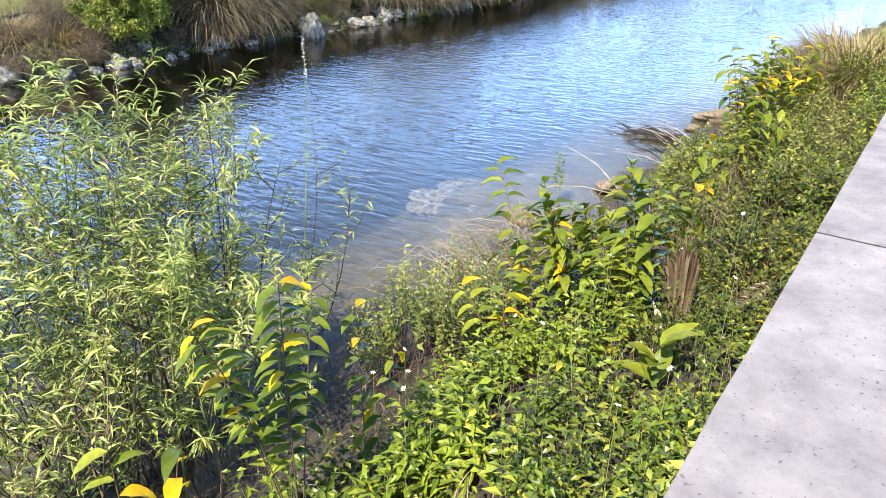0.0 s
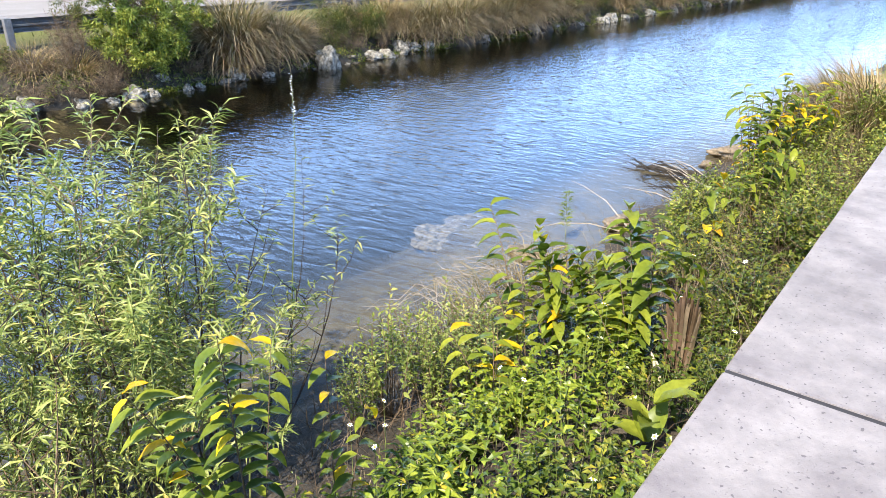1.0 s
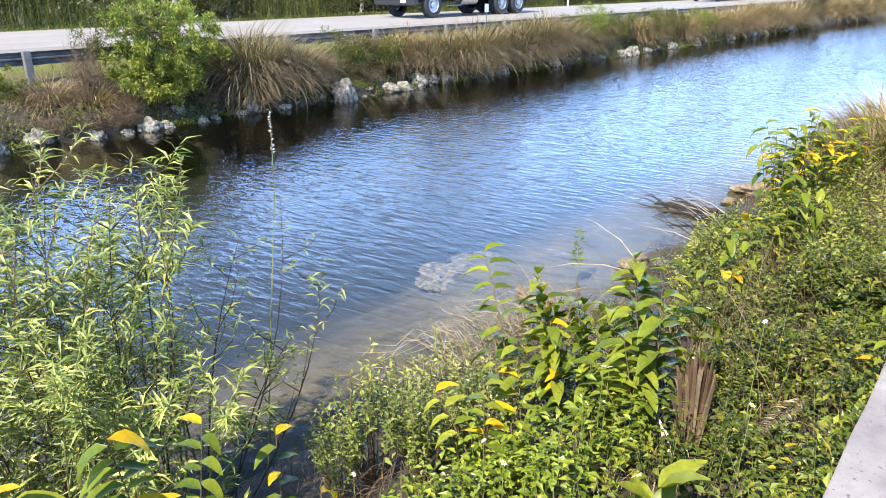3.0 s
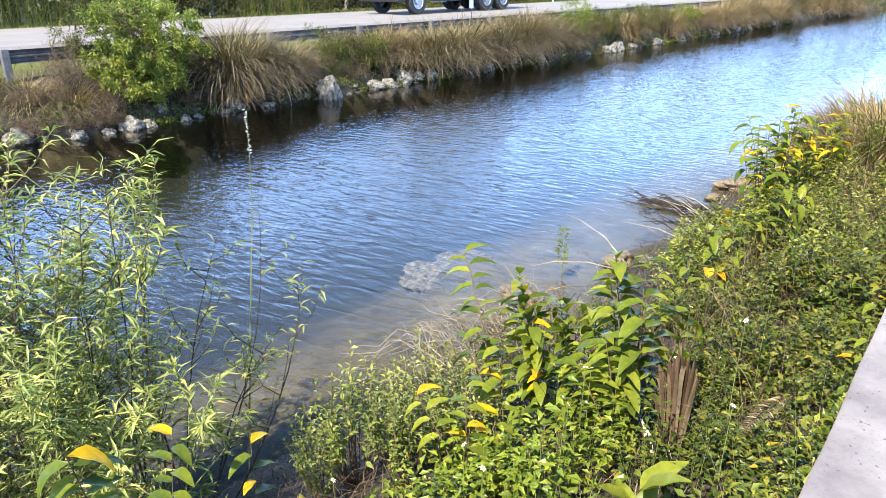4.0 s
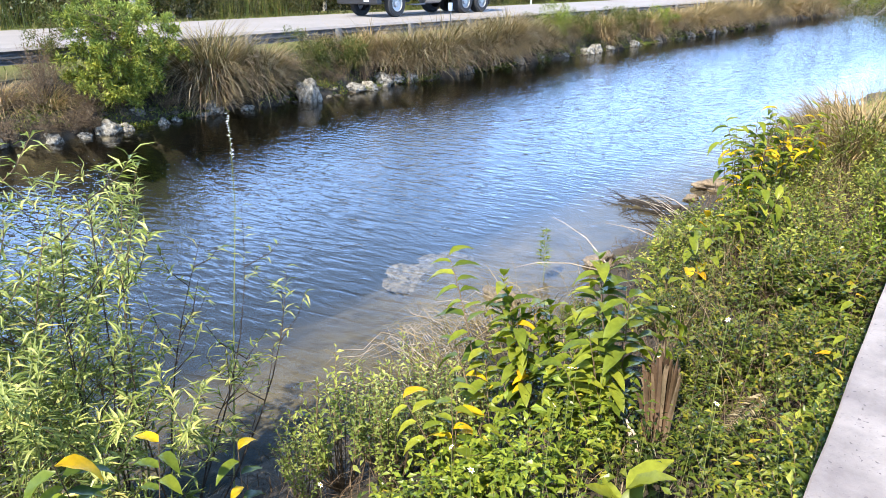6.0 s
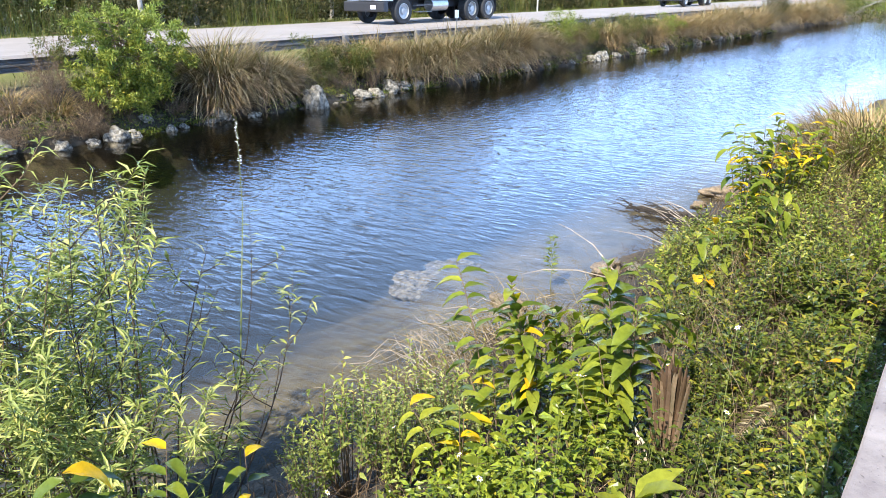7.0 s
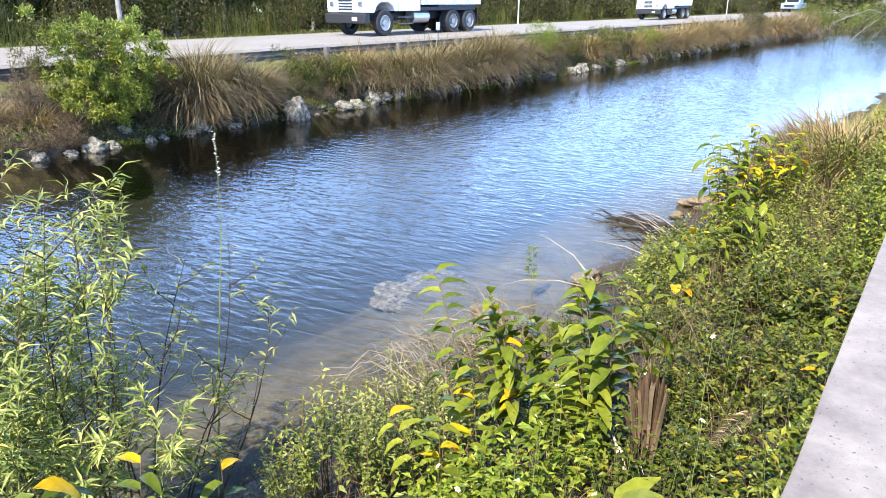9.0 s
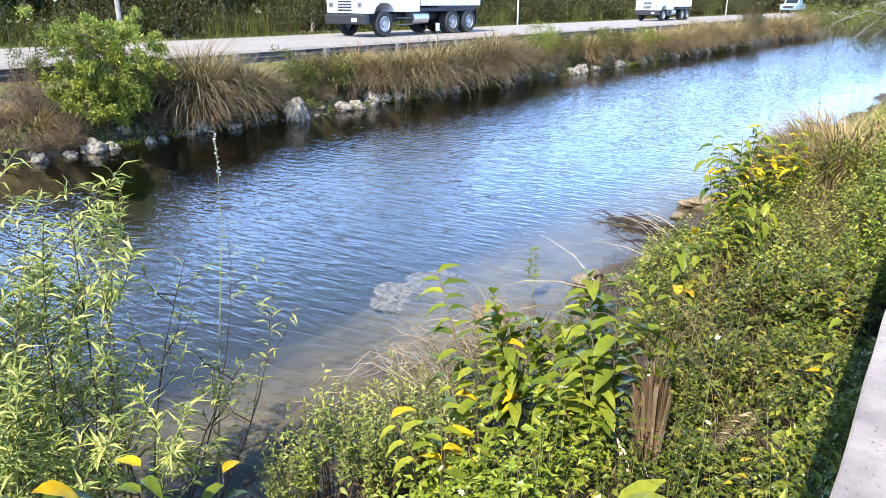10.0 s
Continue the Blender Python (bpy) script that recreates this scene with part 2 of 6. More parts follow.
def plain(name, colour, rough=0.5, metal=0.0, spread=0.12, scale=6.0):
    a = tuple(c * (1 - spread) for c in colour)
    b = tuple(min(1, c * (1 + spread)) for c in colour)
    return rough_surface(name, [(0.3, a), (0.7, b)], scale, 0.08, rough, None, metal, 0.003)


GREEN = [(0.0, (0.031, 0.051, 0.008)), (0.35, (0.073, 0.103, 0.016)), (0.7, (0.136, 0.163, 0.026)), (0.97, (0.212, 0.216, 0.036)), (1.0, (0.304, 0.24, 0.024))]
LIME = [(0.0, (0.071, 0.11, 0.013)), (0.5, (0.169, 0.227, 0.026)), (0.97, (0.275, 0.319, 0.044)), (1.0, (0.373, 0.302, 0.036))]
OLIVE = [(0.0, (0.043, 0.059, 0.01)), (0.5, (0.086, 0.108, 0.02)), (0.85, (0.147, 0.15, 0.036)), (1.0, (0.225, 0.167, 0.071))]
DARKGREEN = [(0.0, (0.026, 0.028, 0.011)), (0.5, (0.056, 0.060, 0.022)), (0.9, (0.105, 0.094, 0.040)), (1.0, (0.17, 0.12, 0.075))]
STRAW = [(0.0, (0.085, 0.060, 0.028)), (0.35, (0.175, 0.136, 0.078)), (0.7, (0.285, 0.228, 0.142)), (0.9, (0.40, 0.335, 0.235)), (1.0, (0.13, 0.135, 0.045))]
TAN = [(0.0, (0.18, 0.12, 0.06)), (0.5, (0.32, 0.23, 0.12)), (0.85, (0.45, 0.33, 0.20)), (1.0, (0.20, 0.20, 0.07))]
RUST = [(0.0, (0.09, 0.062, 0.042)), (0.5, (0.19, 0.132, 0.088)), (0.85, (0.33, 0.25, 0.17)), (1.0, (0.42, 0.35, 0.25))]

PALE = [(0.0, (0.13, 0.175, 0.045)), (0.5, (0.28, 0.33, 0.105)), (0.9, (0.46, 0.48, 0.19)), (1.0, (0.53, 0.45, 0.15))]
SCRUB = [(0.0, (0.050, 0.080, 0.012)), (0.35, (0.155, 0.195, 0.034)), (0.7, (0.265, 0.29, 0.054)), (0.95, (0.37, 0.37, 0.078)), (1.0, (0.42, 0.33, 0.05))]
BRUSH = [(0.0, (0.045, 0.030, 0.020)), (0.5, (0.10, 0.068, 0.046)), (0.85, (0.19, 0.14, 0.095)), (1.0, (0.30, 0.24, 0.17))]
M_SCRUB = leaf_material("scrub_leaf", SCRUB, 0.36, 0.18)
M_BRUSH = leaf_material("dead_brush_leaf", BRUSH, 0.7, 0.12)
M_TAN = leaf_material("tan_blade", TAN, 0.7, 0.15)
M_HERB = leaf_material("herb_leaf", GREEN, 0.34, 0.16)
M_LIME = leaf_material("young_leaf", LIME, 0.36, 0.2)
M_OLIVE = leaf_material("olive_leaf", OLIVE, 0.42, 0.14)
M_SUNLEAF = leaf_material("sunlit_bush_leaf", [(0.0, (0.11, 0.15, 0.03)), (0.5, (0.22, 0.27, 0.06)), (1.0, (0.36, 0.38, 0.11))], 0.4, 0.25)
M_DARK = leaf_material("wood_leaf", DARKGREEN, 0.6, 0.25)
M_WILLOW = leaf_material("willow_leaf", PALE, 0.38, 0.28)
M_STRAW = leaf_material("dry_blade", STRAW, 0.7, 0.2)
M_RUST = leaf_material("rusty_blade", RUST, 0.7, 0.2)
M_APPLE = leaf_material("broad_green_leaf", [(0.0, (0.07, 0.11, 0.018)), (0.5, (0.13, 0.175, 0.025)), (0.85, (0.21, 0.25, 0.035)), (1.0, (0.32, 0.34, 0.04))], 0.32, 0.35, "object", 35)
M_YELLOW = leaf_material("yellowed_leaf", [(0.0, (0.62, 0.46, 0.02)), (0.7, (0.75, 0.50, 0.02)), (1.0, (0.72, 0.40, 0.02))], 0.4, 0.4, "object", 30)
M_LIMELEAF = leaf_material("pale_green_leaf", [(0.0, (0.17, 0.22, 0.028)), (1.0, (0.34, 0.36, 0.045))], 0.36, 0.4, "object", 35)
M_PALM = leaf_material("dead_palm_blade", [(0.0, (0.06, 0.034, 0.022)), (0.6, (0.135, 0.084, 0.054)), (0.9, (0.24, 0.17, 0.115)), (1.0, (0.40, 0.31, 0.22))], 0.7, 0.15, "object", 25)
M_BARK = rough_surface("thin_bark", [(0.3, (0.10, 0.06, 0.035)), (0.7, (0.20, 0.14, 0.08))], 30, 0.4, 0.85, 120)
M_DARKBARK = rough_surface("dark_bark", [(0.3, (0.03, 0.02, 0.015)), (0.7, (0.07, 0.05, 0.035))], 30, 0.4, 0.8, 120)
M_GREENSTEM = rough_surface("green_stem", [(0.3, (0.16, 0.20, 0.05)), (0.7, (0.26, 0.28, 0.09))], 20, 0.2, 0.7, 90)
M_TRUNK = rough_surface("grey_trunk", [(0.3, (0.16, 0.14, 0.11)), (0.7, (0.34, 0.31, 0.27))], 3, 0.6, 0.9, 25)
M_DEADWOOD = rough_surface("bleached_wood", [(0.3, (0.22, 0.18, 0.13)), (0.7, (0.48, 0.42, 0.34))], 8, 0.5, 0.85, 60)
M_WETWOOD = rough_surface("wet_wood", [(0.3, (0.016, 0.012, 0.008)), (0.7, (0.045, 0.034, 0.024))], 8, 0.5, 0.85, 60)
M_ROCK = rough_surface("limestone", [(0.36, (0.05, 0.045, 0.036)), (0.50, (0.22, 0.20, 0.16)), (0.72, (0.46, 0.425, 0.355))], 3.0, 0.9, 0.9, 26, 0, 0.03)
M_CLOD = rough_surface("stones_and_clods", [(0.35, (0.035, 0.03, 0.022)), (0.55, (0.09, 0.075, 0.055)), (0.75, (0.26, 0.235, 0.19))], 1.7, 0.8, 0.9, 40, 0, 0.02)
M_WETROCK = rough_surface("brown_wet_rock", [(0.3, (0.10, 0.075, 0.045)), (0.7, (0.36, 0.27, 0.17))], 5, 0.7, 0.6, 40, 0, 0.02)
M_ROAD = rough_surface("pale_asphalt", [(0.3, (0.212, 0.191, 0.174)), (0.7, (0.272, 0.246, 0.225))], 0.7, 0.2, 0.85, 60)
M_STEEL = rough_surface("weathered_galvanised_steel", [(0.3, (0.06, 0.062, 0.066)), (0.7, (0.13, 0.135, 0.14))], 2.5, 0.15, 0.65, 40, 0.4, 0.002)
M_POST = rough_surface("grey_post_wood", [(0.3, (0.09, 0.085, 0.08)), (0.7, (0.19, 0.18, 0.17))], 5, 0.4, 0.85, 50)
M_WHITE = plain("white_truck_paint", (0.78, 0.78, 0.78), 0.35)
M_BLACK = plain("black_steel", (0.02, 0.02, 0.022), 0.6)
M_TYRE = plain("tyre_rubber", (0.025, 0.025, 0.025), 0.85)
M_RIM = plain("pale_wheel", (0.36, 0.36, 0.35), 0.4, 0.3)
M_CHROME = plain("tank_aluminium", (0.55, 0.55, 0.56), 0.3, 0.9)
M_GLASS = plain("dark_glass", (0.02, 0.025, 0.03), 0.08)
M_TEAL = plain("pale_blue_car_paint", (0.42, 0.55, 0.60), 0.3, 0.2)
M_SIGN = plain("sign_back", (0.40, 0.46, 0.50), 0.5, 0.4)
M_PALEPOST = plain("pale_post_paint", (0.62, 0.60, 0.55), 0.6)
M_PLATE = plain("pale_plate", (0.55, 0.58, 0.62), 0.5)


def concrete_material():
    m, n, l, p, _ = nodes_of("pale_weathered_concrete")
    big = noise_tex(n, l, 2.2, 6, 0.6)
    r = ramp(n, [(0.25, (0.190, 0.168, 0.156)), (0.55, (0.240, 0.213, 0.200)), (0.8, (0.280, 0.250, 0.236))])
    l.new(big.outputs["Fac"], r.inputs[0])
    mid = noise_tex(n, l, 14, 5, 0.7)
    r2 = ramp(n, [(0.34, (0.66, 0.64, 0.66)), (0.64, (1.10, 1.10, 1.09))])
    l.new(mid.outputs["Fac"], r2.inputs[0])
    col = blend(n, l, r.outputs[0], r2.outputs[0], 1.0, "MULTIPLY")
    speck = noise_tex(n, l, 420, 2, 0.4)
    sr = ramp(n, [(0.66, (0, 0, 0)), (0.72, (0.35, 0.35, 0.35))])
    l.new(speck.outputs["Fac"], sr.inputs[0])
    pit = noise_tex(n, l, 240, 1, 0.4)
    pr = ramp(n, [(0.70, (0, 0, 0)), (0.73, (0.9, 0.9, 0.9))])
    l.new(pit.outputs["Fac"], pr.inputs[0])
    lt = n.new("ShaderNodeMath")
    lt.operation = "MAXIMUM"
    l.new(sr.outputs[0], lt.inputs[0])
    l.new(pr.outputs[0], lt.inputs[1])
    col = blend(n, l, col, (0.10, 0.085, 0.085), lt.outputs[0])
    l.new(col, p.inputs["Base Color"])
    fine = noise_tex(n, l, 140, 4, 0.7)
    ad = n.new("ShaderNodeMath")
    ad.operation = "SUBTRACT"
    l.new(fine.outputs["Fac"], ad.inputs[0])
    l.new(lt.outputs[0], ad.inputs[1])
    b = n.new("ShaderNodeBump")
    b.inputs["Strength"].default_value, b.inputs["Distance"].default_value = 0.35, 0.003
    l.new(ad.outputs[0], b.inputs["Height"])
    l.new(b.outputs[0], p.inputs["Normal"])
    p.inputs["Roughness"].default_value = 0.9
    return m


def ground_material():
    """Leaf litter and soil on the banks, grass by the road, silt under water with its colour darkened by depth for
    light lost in the water.
    """
    m, n, l, p, _ = nodes_of("bank_soil_and_canal_bed")
    big = noise_tex(n, l, 1.6, 5, 0.6)
    soil = ramp(n, [(0.3, (0.024, 0.019, 0.012)), (0.55, (0.055, 0.043, 0.028)), (0.75, (0.125, 0.10, 0.068))])
    l.new(big.outputs["Fac"], soil.inputs[0])
    grain = noise_tex(n, l, 40, 5, 0.7)
    gr = ramp(n, [(0.3, (0.5, 0.5, 0.5)), (0.7, (1.25, 1.25, 1.25))])
    l.new(grain.outputs["Fac"], gr.inputs[0])
    grass_n = noise_tex(n, l, 0.9, 5, 0.65)
    grass = ramp(n, [(0.3, (0.08, 0.095, 0.025)), (0.6, (0.16, 0.165, 0.05)), (0.8, (0.28, 0.24, 0.11))])
    l.new(grass_n.outputs["Fac"], grass.inputs[0])
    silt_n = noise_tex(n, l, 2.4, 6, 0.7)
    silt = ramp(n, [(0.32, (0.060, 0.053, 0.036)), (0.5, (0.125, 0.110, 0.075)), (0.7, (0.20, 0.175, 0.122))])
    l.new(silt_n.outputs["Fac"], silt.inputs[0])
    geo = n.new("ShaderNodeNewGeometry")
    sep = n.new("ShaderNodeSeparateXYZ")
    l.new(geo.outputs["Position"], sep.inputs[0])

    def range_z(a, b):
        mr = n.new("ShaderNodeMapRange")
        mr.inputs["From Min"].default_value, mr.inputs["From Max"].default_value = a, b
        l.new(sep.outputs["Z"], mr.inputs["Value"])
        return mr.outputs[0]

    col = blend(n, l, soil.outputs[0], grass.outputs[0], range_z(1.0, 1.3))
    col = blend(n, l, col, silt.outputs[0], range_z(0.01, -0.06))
    # blue-black painted onto the bed by depth, standing for light the water absorbs
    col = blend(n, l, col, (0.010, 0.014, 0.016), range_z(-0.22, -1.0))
    col = blend(n, l, col, gr.outputs[0], 1.0, "MULTIPLY")
    l.new(col, p.inputs["Base Color"])
    b = n.new("ShaderNodeBump")
    b.inputs["Strength"].default_value, b.inputs["Distance"].default_value = 0.7, 0.03
    l.new(grain.outputs["Fac"], b.inputs["Height"])
    l.new(b.outputs[0], p.inputs["Normal"])
    p.inputs["Roughness"].default_value = 0.95
    return m


def water_material():
    """Clear, faintly brown water: gloss by Fresnel over a tinted see-through body, wind ripples in the relief."""
    m, n, l, p, out = nodes_of("rippled_canal_water")
    n.remove(p)
    tc = n.new("ShaderNodeTexCoord")

    def ripples(turn, stretch, scale, detail, distort):
        mp = n.new("ShaderNodeMapping")
        mp.vector_type = "TEXTURE"
        mp.inputs["Rotation"].default_value = (0, 0, radians(turn))
        mp.inputs["Scale"].default_value = stretch
        l.new(tc.outputs["Object"], mp.inputs["Vector"])
        t = n.new("ShaderNodeTexNoise")
        t.inputs["Scale"].default_value, t.inputs["Detail"].default_value = scale, detail
        t.inputs["Distortion"].default_value, t.inputs["Roughness"].default_value = distort, 0.5
        l.new(mp.outputs[0], t.inputs["Vector"])
        return t.outputs["Fac"]

    across = n.new("ShaderNodeVectorMath")
    across.operation = "DOT_PRODUCT"
    across.inputs[1].default_value = (-UY, UX, 0)
    l.new(tc.outputs["Object"], across.inputs[0])
    calm = n.new("ShaderNodeMapRange")
    calm.inputs["From Min"].default_value, calm.inputs["From Max"].default_value = 4.6, 7.5
    calm.inputs["To Min"].default_value, calm.inputs["To Max"].default_value = 0.22, 1.0
    l.new(across.outputs["Value"], calm.inputs["Value"])
    lee = n.new("ShaderNodeMapRange")
    lee.inputs["From Min"].default_value, lee.inputs["From Max"].default_value = 12.0, 16.0
    lee.inputs["To Min"].default_value, lee.inputs["To Max"].default_value = 1.0, 0.4
    l.new(across.outputs["Value"], lee.inputs["Value"])
    wind = n.new("ShaderNodeMath")
    wind.operation = "MULTIPLY"
    l.new(calm.outputs[0], wind.inputs[0])
    l.new(lee.outputs[0], wind.inputs[1])

    def bump(height, strength, distance, before=None):
        b = n.new("ShaderNodeBump")
        b.inputs["Distance"].default_value = distance
        l.new(wind.outputs[0], b.inputs["Strength"])
        l.new(height, b.inputs["Height"])
        if before:
            l.new(before, b.inputs["Normal"])
        return b.outputs[0]

    b1 = bump(ripples(-24, (1.7, 0.55, 1), 3.9, 1.5, 0.5), 1.0, 0.019)
    b2 = bump(ripples(-46, (1.5, 0.6, 1), 7.0, 2.0, 0.5), 1.0, 0.0085, b1)
    fr = n.new("ShaderNodeFresnel")
    fr.inputs["IOR"].default_value = 1.42
    l.new(b2, fr.inputs["Normal"])
    tr = n.new("ShaderNodeBsdfTransparent")
    tr.inputs["Color"].default_value = (0.90, 0.88, 0.78, 1)
    gl = n.new("ShaderNodeBsdfGlossy")
    gl.inputs["Roughness"].default_value = 0.04
    l.new(b2, gl.inputs["Normal"])
    ms = n.new("ShaderNodeMixShader")
    l.new(fr.outputs[0], ms.inputs[0])
    l.new(tr.outputs[0], ms.inputs[1])
    l.new(gl.outputs[0], ms.inputs[2])
    l.new(ms.outputs[0], out.inputs["Surface"])
    return m


M_CONCRETE = concrete_material()
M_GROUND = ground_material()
M_WATER = water_material()

# ---- the large structure ----
S_LINES = np.concatenate([[-900, -300, -120, -60, -40], np.arange(-30, 6, 1.0), np.arange(6, 34, 0.4), np.arange(34, 110, 1.2),
                          [115, 130, 160, 250, 500, 1500]])
D_LINES = np.concatenate([[-900, -200, -60, -20, -6, 0.0, 0.2, 0.7], np.arange(1.0, 7.6, 0.2), np.arange(7.6, 16.0, 0.6), np.arange(16.0, 20.4, 0.2),
                          [20.4, 20.7, 24, 27.5, 27.7, 28.3, 29.0, 30, 32, 35, 45, 60, 120, 300, 1500]])
SS, DD = np.meshgrid(S_LINES, D_LINES, indexing="ij")
ZZ = ground_z(SS, DD)
ni, nj = SS.shape
idx = np.arange(ni * nj).reshape(ni, nj)
quads = np.stack([idx[:-1, :-1], idx[1:, :-1], idx[1:, 1:], idx[:-1, 1:]], axis=-1).reshape(-1, 4)
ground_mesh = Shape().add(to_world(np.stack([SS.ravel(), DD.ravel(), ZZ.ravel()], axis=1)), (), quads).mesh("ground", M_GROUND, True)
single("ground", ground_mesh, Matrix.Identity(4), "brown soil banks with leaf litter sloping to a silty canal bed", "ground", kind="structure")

water_v = to_world([(-120, 3.2, 0), (105, 3.2, 0), (105, 18.2, 0), (-120, 18.2, 0)])
single("water", Shape().add(water_v, (), [(0, 1, 2, 3)]).mesh("water", M_WATER), Matrix.Identity(4),
       "clear rippled canal water reflecting blue sky and the bank", "water", kind="structure")

road = Shape()
rs = np.array([-400, -60, 0, 30, 60, 100, 200, 600], float)
for a, b in zip(rs[:-1], rs[1:]):
    road.add(to_world([(a, 20.55, 1.735), (b, 20.55, 1.735), (b, 24.1, 1.775), (a, 24.1, 1.775), (b, 27.6, 1.735), (a, 27.6, 1.735),
                       (b, 20.45, 1.60), (a, 20.45, 1.60), (b, 27.7, 1.60), (a, 27.7, 1.60)]), (),
             [(0, 1, 2, 3), (3, 2, 4, 5), (7, 6, 1, 0), (5, 4, 8, 9)])
single("road", road.mesh("road", M_ROAD), Matrix.Identity(4), "sun-bleached pale grey two-lane asphalt road", "road", kind="structure")

# parapet by the camera: a wall with cap blocks
wall = single("wall_parapet", box(Shape(), (-30, 0.27, 0.5), (40, 0.78, 2.835), 0.01).mesh("wall_parapet", M_CONCRETE), stand(0, -0.115, 0, 2.5),
              "pale concrete parapet wall along the bank", "wall", kind="structure")


def cap_block_mesh():
    sh = Shape()
    bm = bmesh.new()
    bmesh.ops.create_cube(bm, size=1.0)
    for v in bm.verts:
        v.co = Vector((v.co.x * 2.993, v.co.y * 0.62, v.co.z * 0.14))
    cuts = [e for e in bm.edges if abs(e.verts[0].co.x - e.verts[1].co.x) > 1]
    bmesh.ops.subdivide_edges(bm, edges=cuts, cuts=60)
    bmesh.ops.bevel(bm, geom=[e for e in bm.edges if len(e.link_faces) == 2 and e.calc_face_angle() > 1], offset=0.0015, segments=2, affect="EDGES")
    for v in bm.verts:
        k = noise.noise(Vector((v.co.x * 30, v.co.y * 9, v.co.z * 9)))
        if abs(v.co.y) > 0.28:
            v.co.y += 0.0012 * k * (1 if v.co.y > 0 else -1)
            v.co.z -= 0.0012 * max(0, k)
    bmesh.ops.triangulate(bm, faces=bm.faces)
    bm.verts.index_update()
    sh.add([tuple(v.co) for v in bm.verts], [[v.index for v in f.verts] for f in bm.faces])
    bm.free()
    return sh.mesh("cap_block", M_CONCRETE)


cap_mesh = cap_block_mesh()
for k in range(-5, 6):
    part("cap_block", cap_mesh, wall, "", pose(2.195 + 1.5 + 3.0 * k, 0.53, 2.91))
joint_mesh = box(Shape(), (-0.0034, -0.309, -0.065), (0.0034, 0.309, 0.0682), 0.0).mesh("joint", plain("black_sealant", (0.03, 0.027, 0.028), 0.8))
for k in range(-5, 6):
    part("joint", joint_mesh, wall, "dark sealant in the joint", pose(2.195 + 3.0 * k, 0.53, 2.91))

# ---- things on the far bank ----
def rock_mesh(seed, size, material, rough=0.32):
    bm = bmesh.new()
    bmesh.ops.create_icosphere(bm, subdivisions=4, radius=1.0)
    off = Vector((seed * 3.7, seed * 1.3, seed * 5.1))
    for v in bm.verts:
        c = v.co.copy()
        k = 1 + rough * noise.noise(c * 1.1 + off) * 1.6 + rough * 0.7 * noise.noise(c * 2.7 + off) + rough * 0.45 * noise.noise(c * 6 + off)
        pit = noise.noise(c * 4.3 + off * 2)
        k -= 0.12 * max(0, pit - 0.15)
        v.co = Vector((c.x * size[0], c.y * size[1], c.z * size[2])) * k
    bm.verts.index_update()
    sh = Shape().add([tuple(v.co) for v in bm.verts], [[v.index for v in f.verts] for f in bm.faces])
    bm.free()
    return sh.mesh("rock", material, True)


ROCKS = [(8.95, 16.82, 0.17, 0.03), (8.25, 16.9, 0.26, 0.04), (10.9, 16.9, 0.15, 0.03), (13.4, 16.95, 0.2, 0.03), (8.55, 17.5, 0.36, 0.1), (9.5, 16.85, 0.34, 0.05), (9.95, 16.9, 0.22, 0.04), (11.3, 16.95, 0.14, 0.02), (12.5, 17.15, 0.30, 0.14),
         (12.1, 17.05, 0.16, 0.03), (14.9, 17.2, 0.17, 0.10), (15.35, 16.75, 0.42, 0.20), (17.6, 17.1, 0.34, 0.1), (18.2, 17.1, 0.30, 0.08), (19.0, 17.35, 0.40, 0.12),
         (19.7, 17.3, 0.34, 0.14), (20.4, 17.3, 0.38, 0.10), (21.3, 17.35, 0.24, 0.04), (22.2, 17.4, 0.26, 0.12), (23.6, 17.3, 0.30, 0.10), (25.4, 17.35, 0.30, 0.08),
         (27.2, 17.4, 0.45, 0.14), (27.9, 17.3, 0.38, 0.08), (28.9, 17.4, 0.35, 0.06), (30.6, 17.2, 0.3, 0.05), (32.6, 17.0, 0.4, 0.08), (33.6, 17.1, 0.38, 0.12),
         (35.0, 17.2, 0.35, 0.06), (37.8, 17.2, 0.4, 0.06), (41.0, 17.3, 0.4, 0.06), (45.5, 17.2, 0.45, 0.06), (49.0, 17.4, 0.6, 0.12), (51.5, 17.2, 0.4, 0.04),
         (57.0, 17.3, 0.55, 0.06), (7.3, 17.3, 0.4, 0.1), (6.2, 17.0, 0.35, 0.05), (10.6, 17.5, 0.2, 0.28)]
rng = np.random.default_rng(5)
rock_meshes = [rock_mesh(i, (1.0, 0.8, 0.62 + 0.12 * (i % 3)), M_ROCK) for i in range(6)]
for i, (s, d, r, z) in enumerate(ROCKS):
    ob = single("rock", rock_meshes[i % 6], stand(s, d, z, rng.uniform(0, 360), rng.uniform(-15, 15), rng.uniform(-15, 15)),
                "pale pitted limestone rock at the water's edge", "rock", "rocks along the far bank")
    ob.scale = (0.88 * r, 0.88 * r, r * (1.15 if i == 11 else 0.8))

# guard rail
rail = thing("guard_rail", stand(0, 19.2, 1.05), "weathered grey steel guard rail on short posts beside the road", "guard rail")
W_PROF = [(0.0, 0.40), (0.03, 0.42), (0.07, 0.47), (0.07, 0.50), (0.0, 0.54), (0.0, 0.57), (0.07, 0.61), (0.07, 0.64), (0.03, 0.69), (0.0, 0.71)]
bs = np.arange(-20, 78, 7.62)
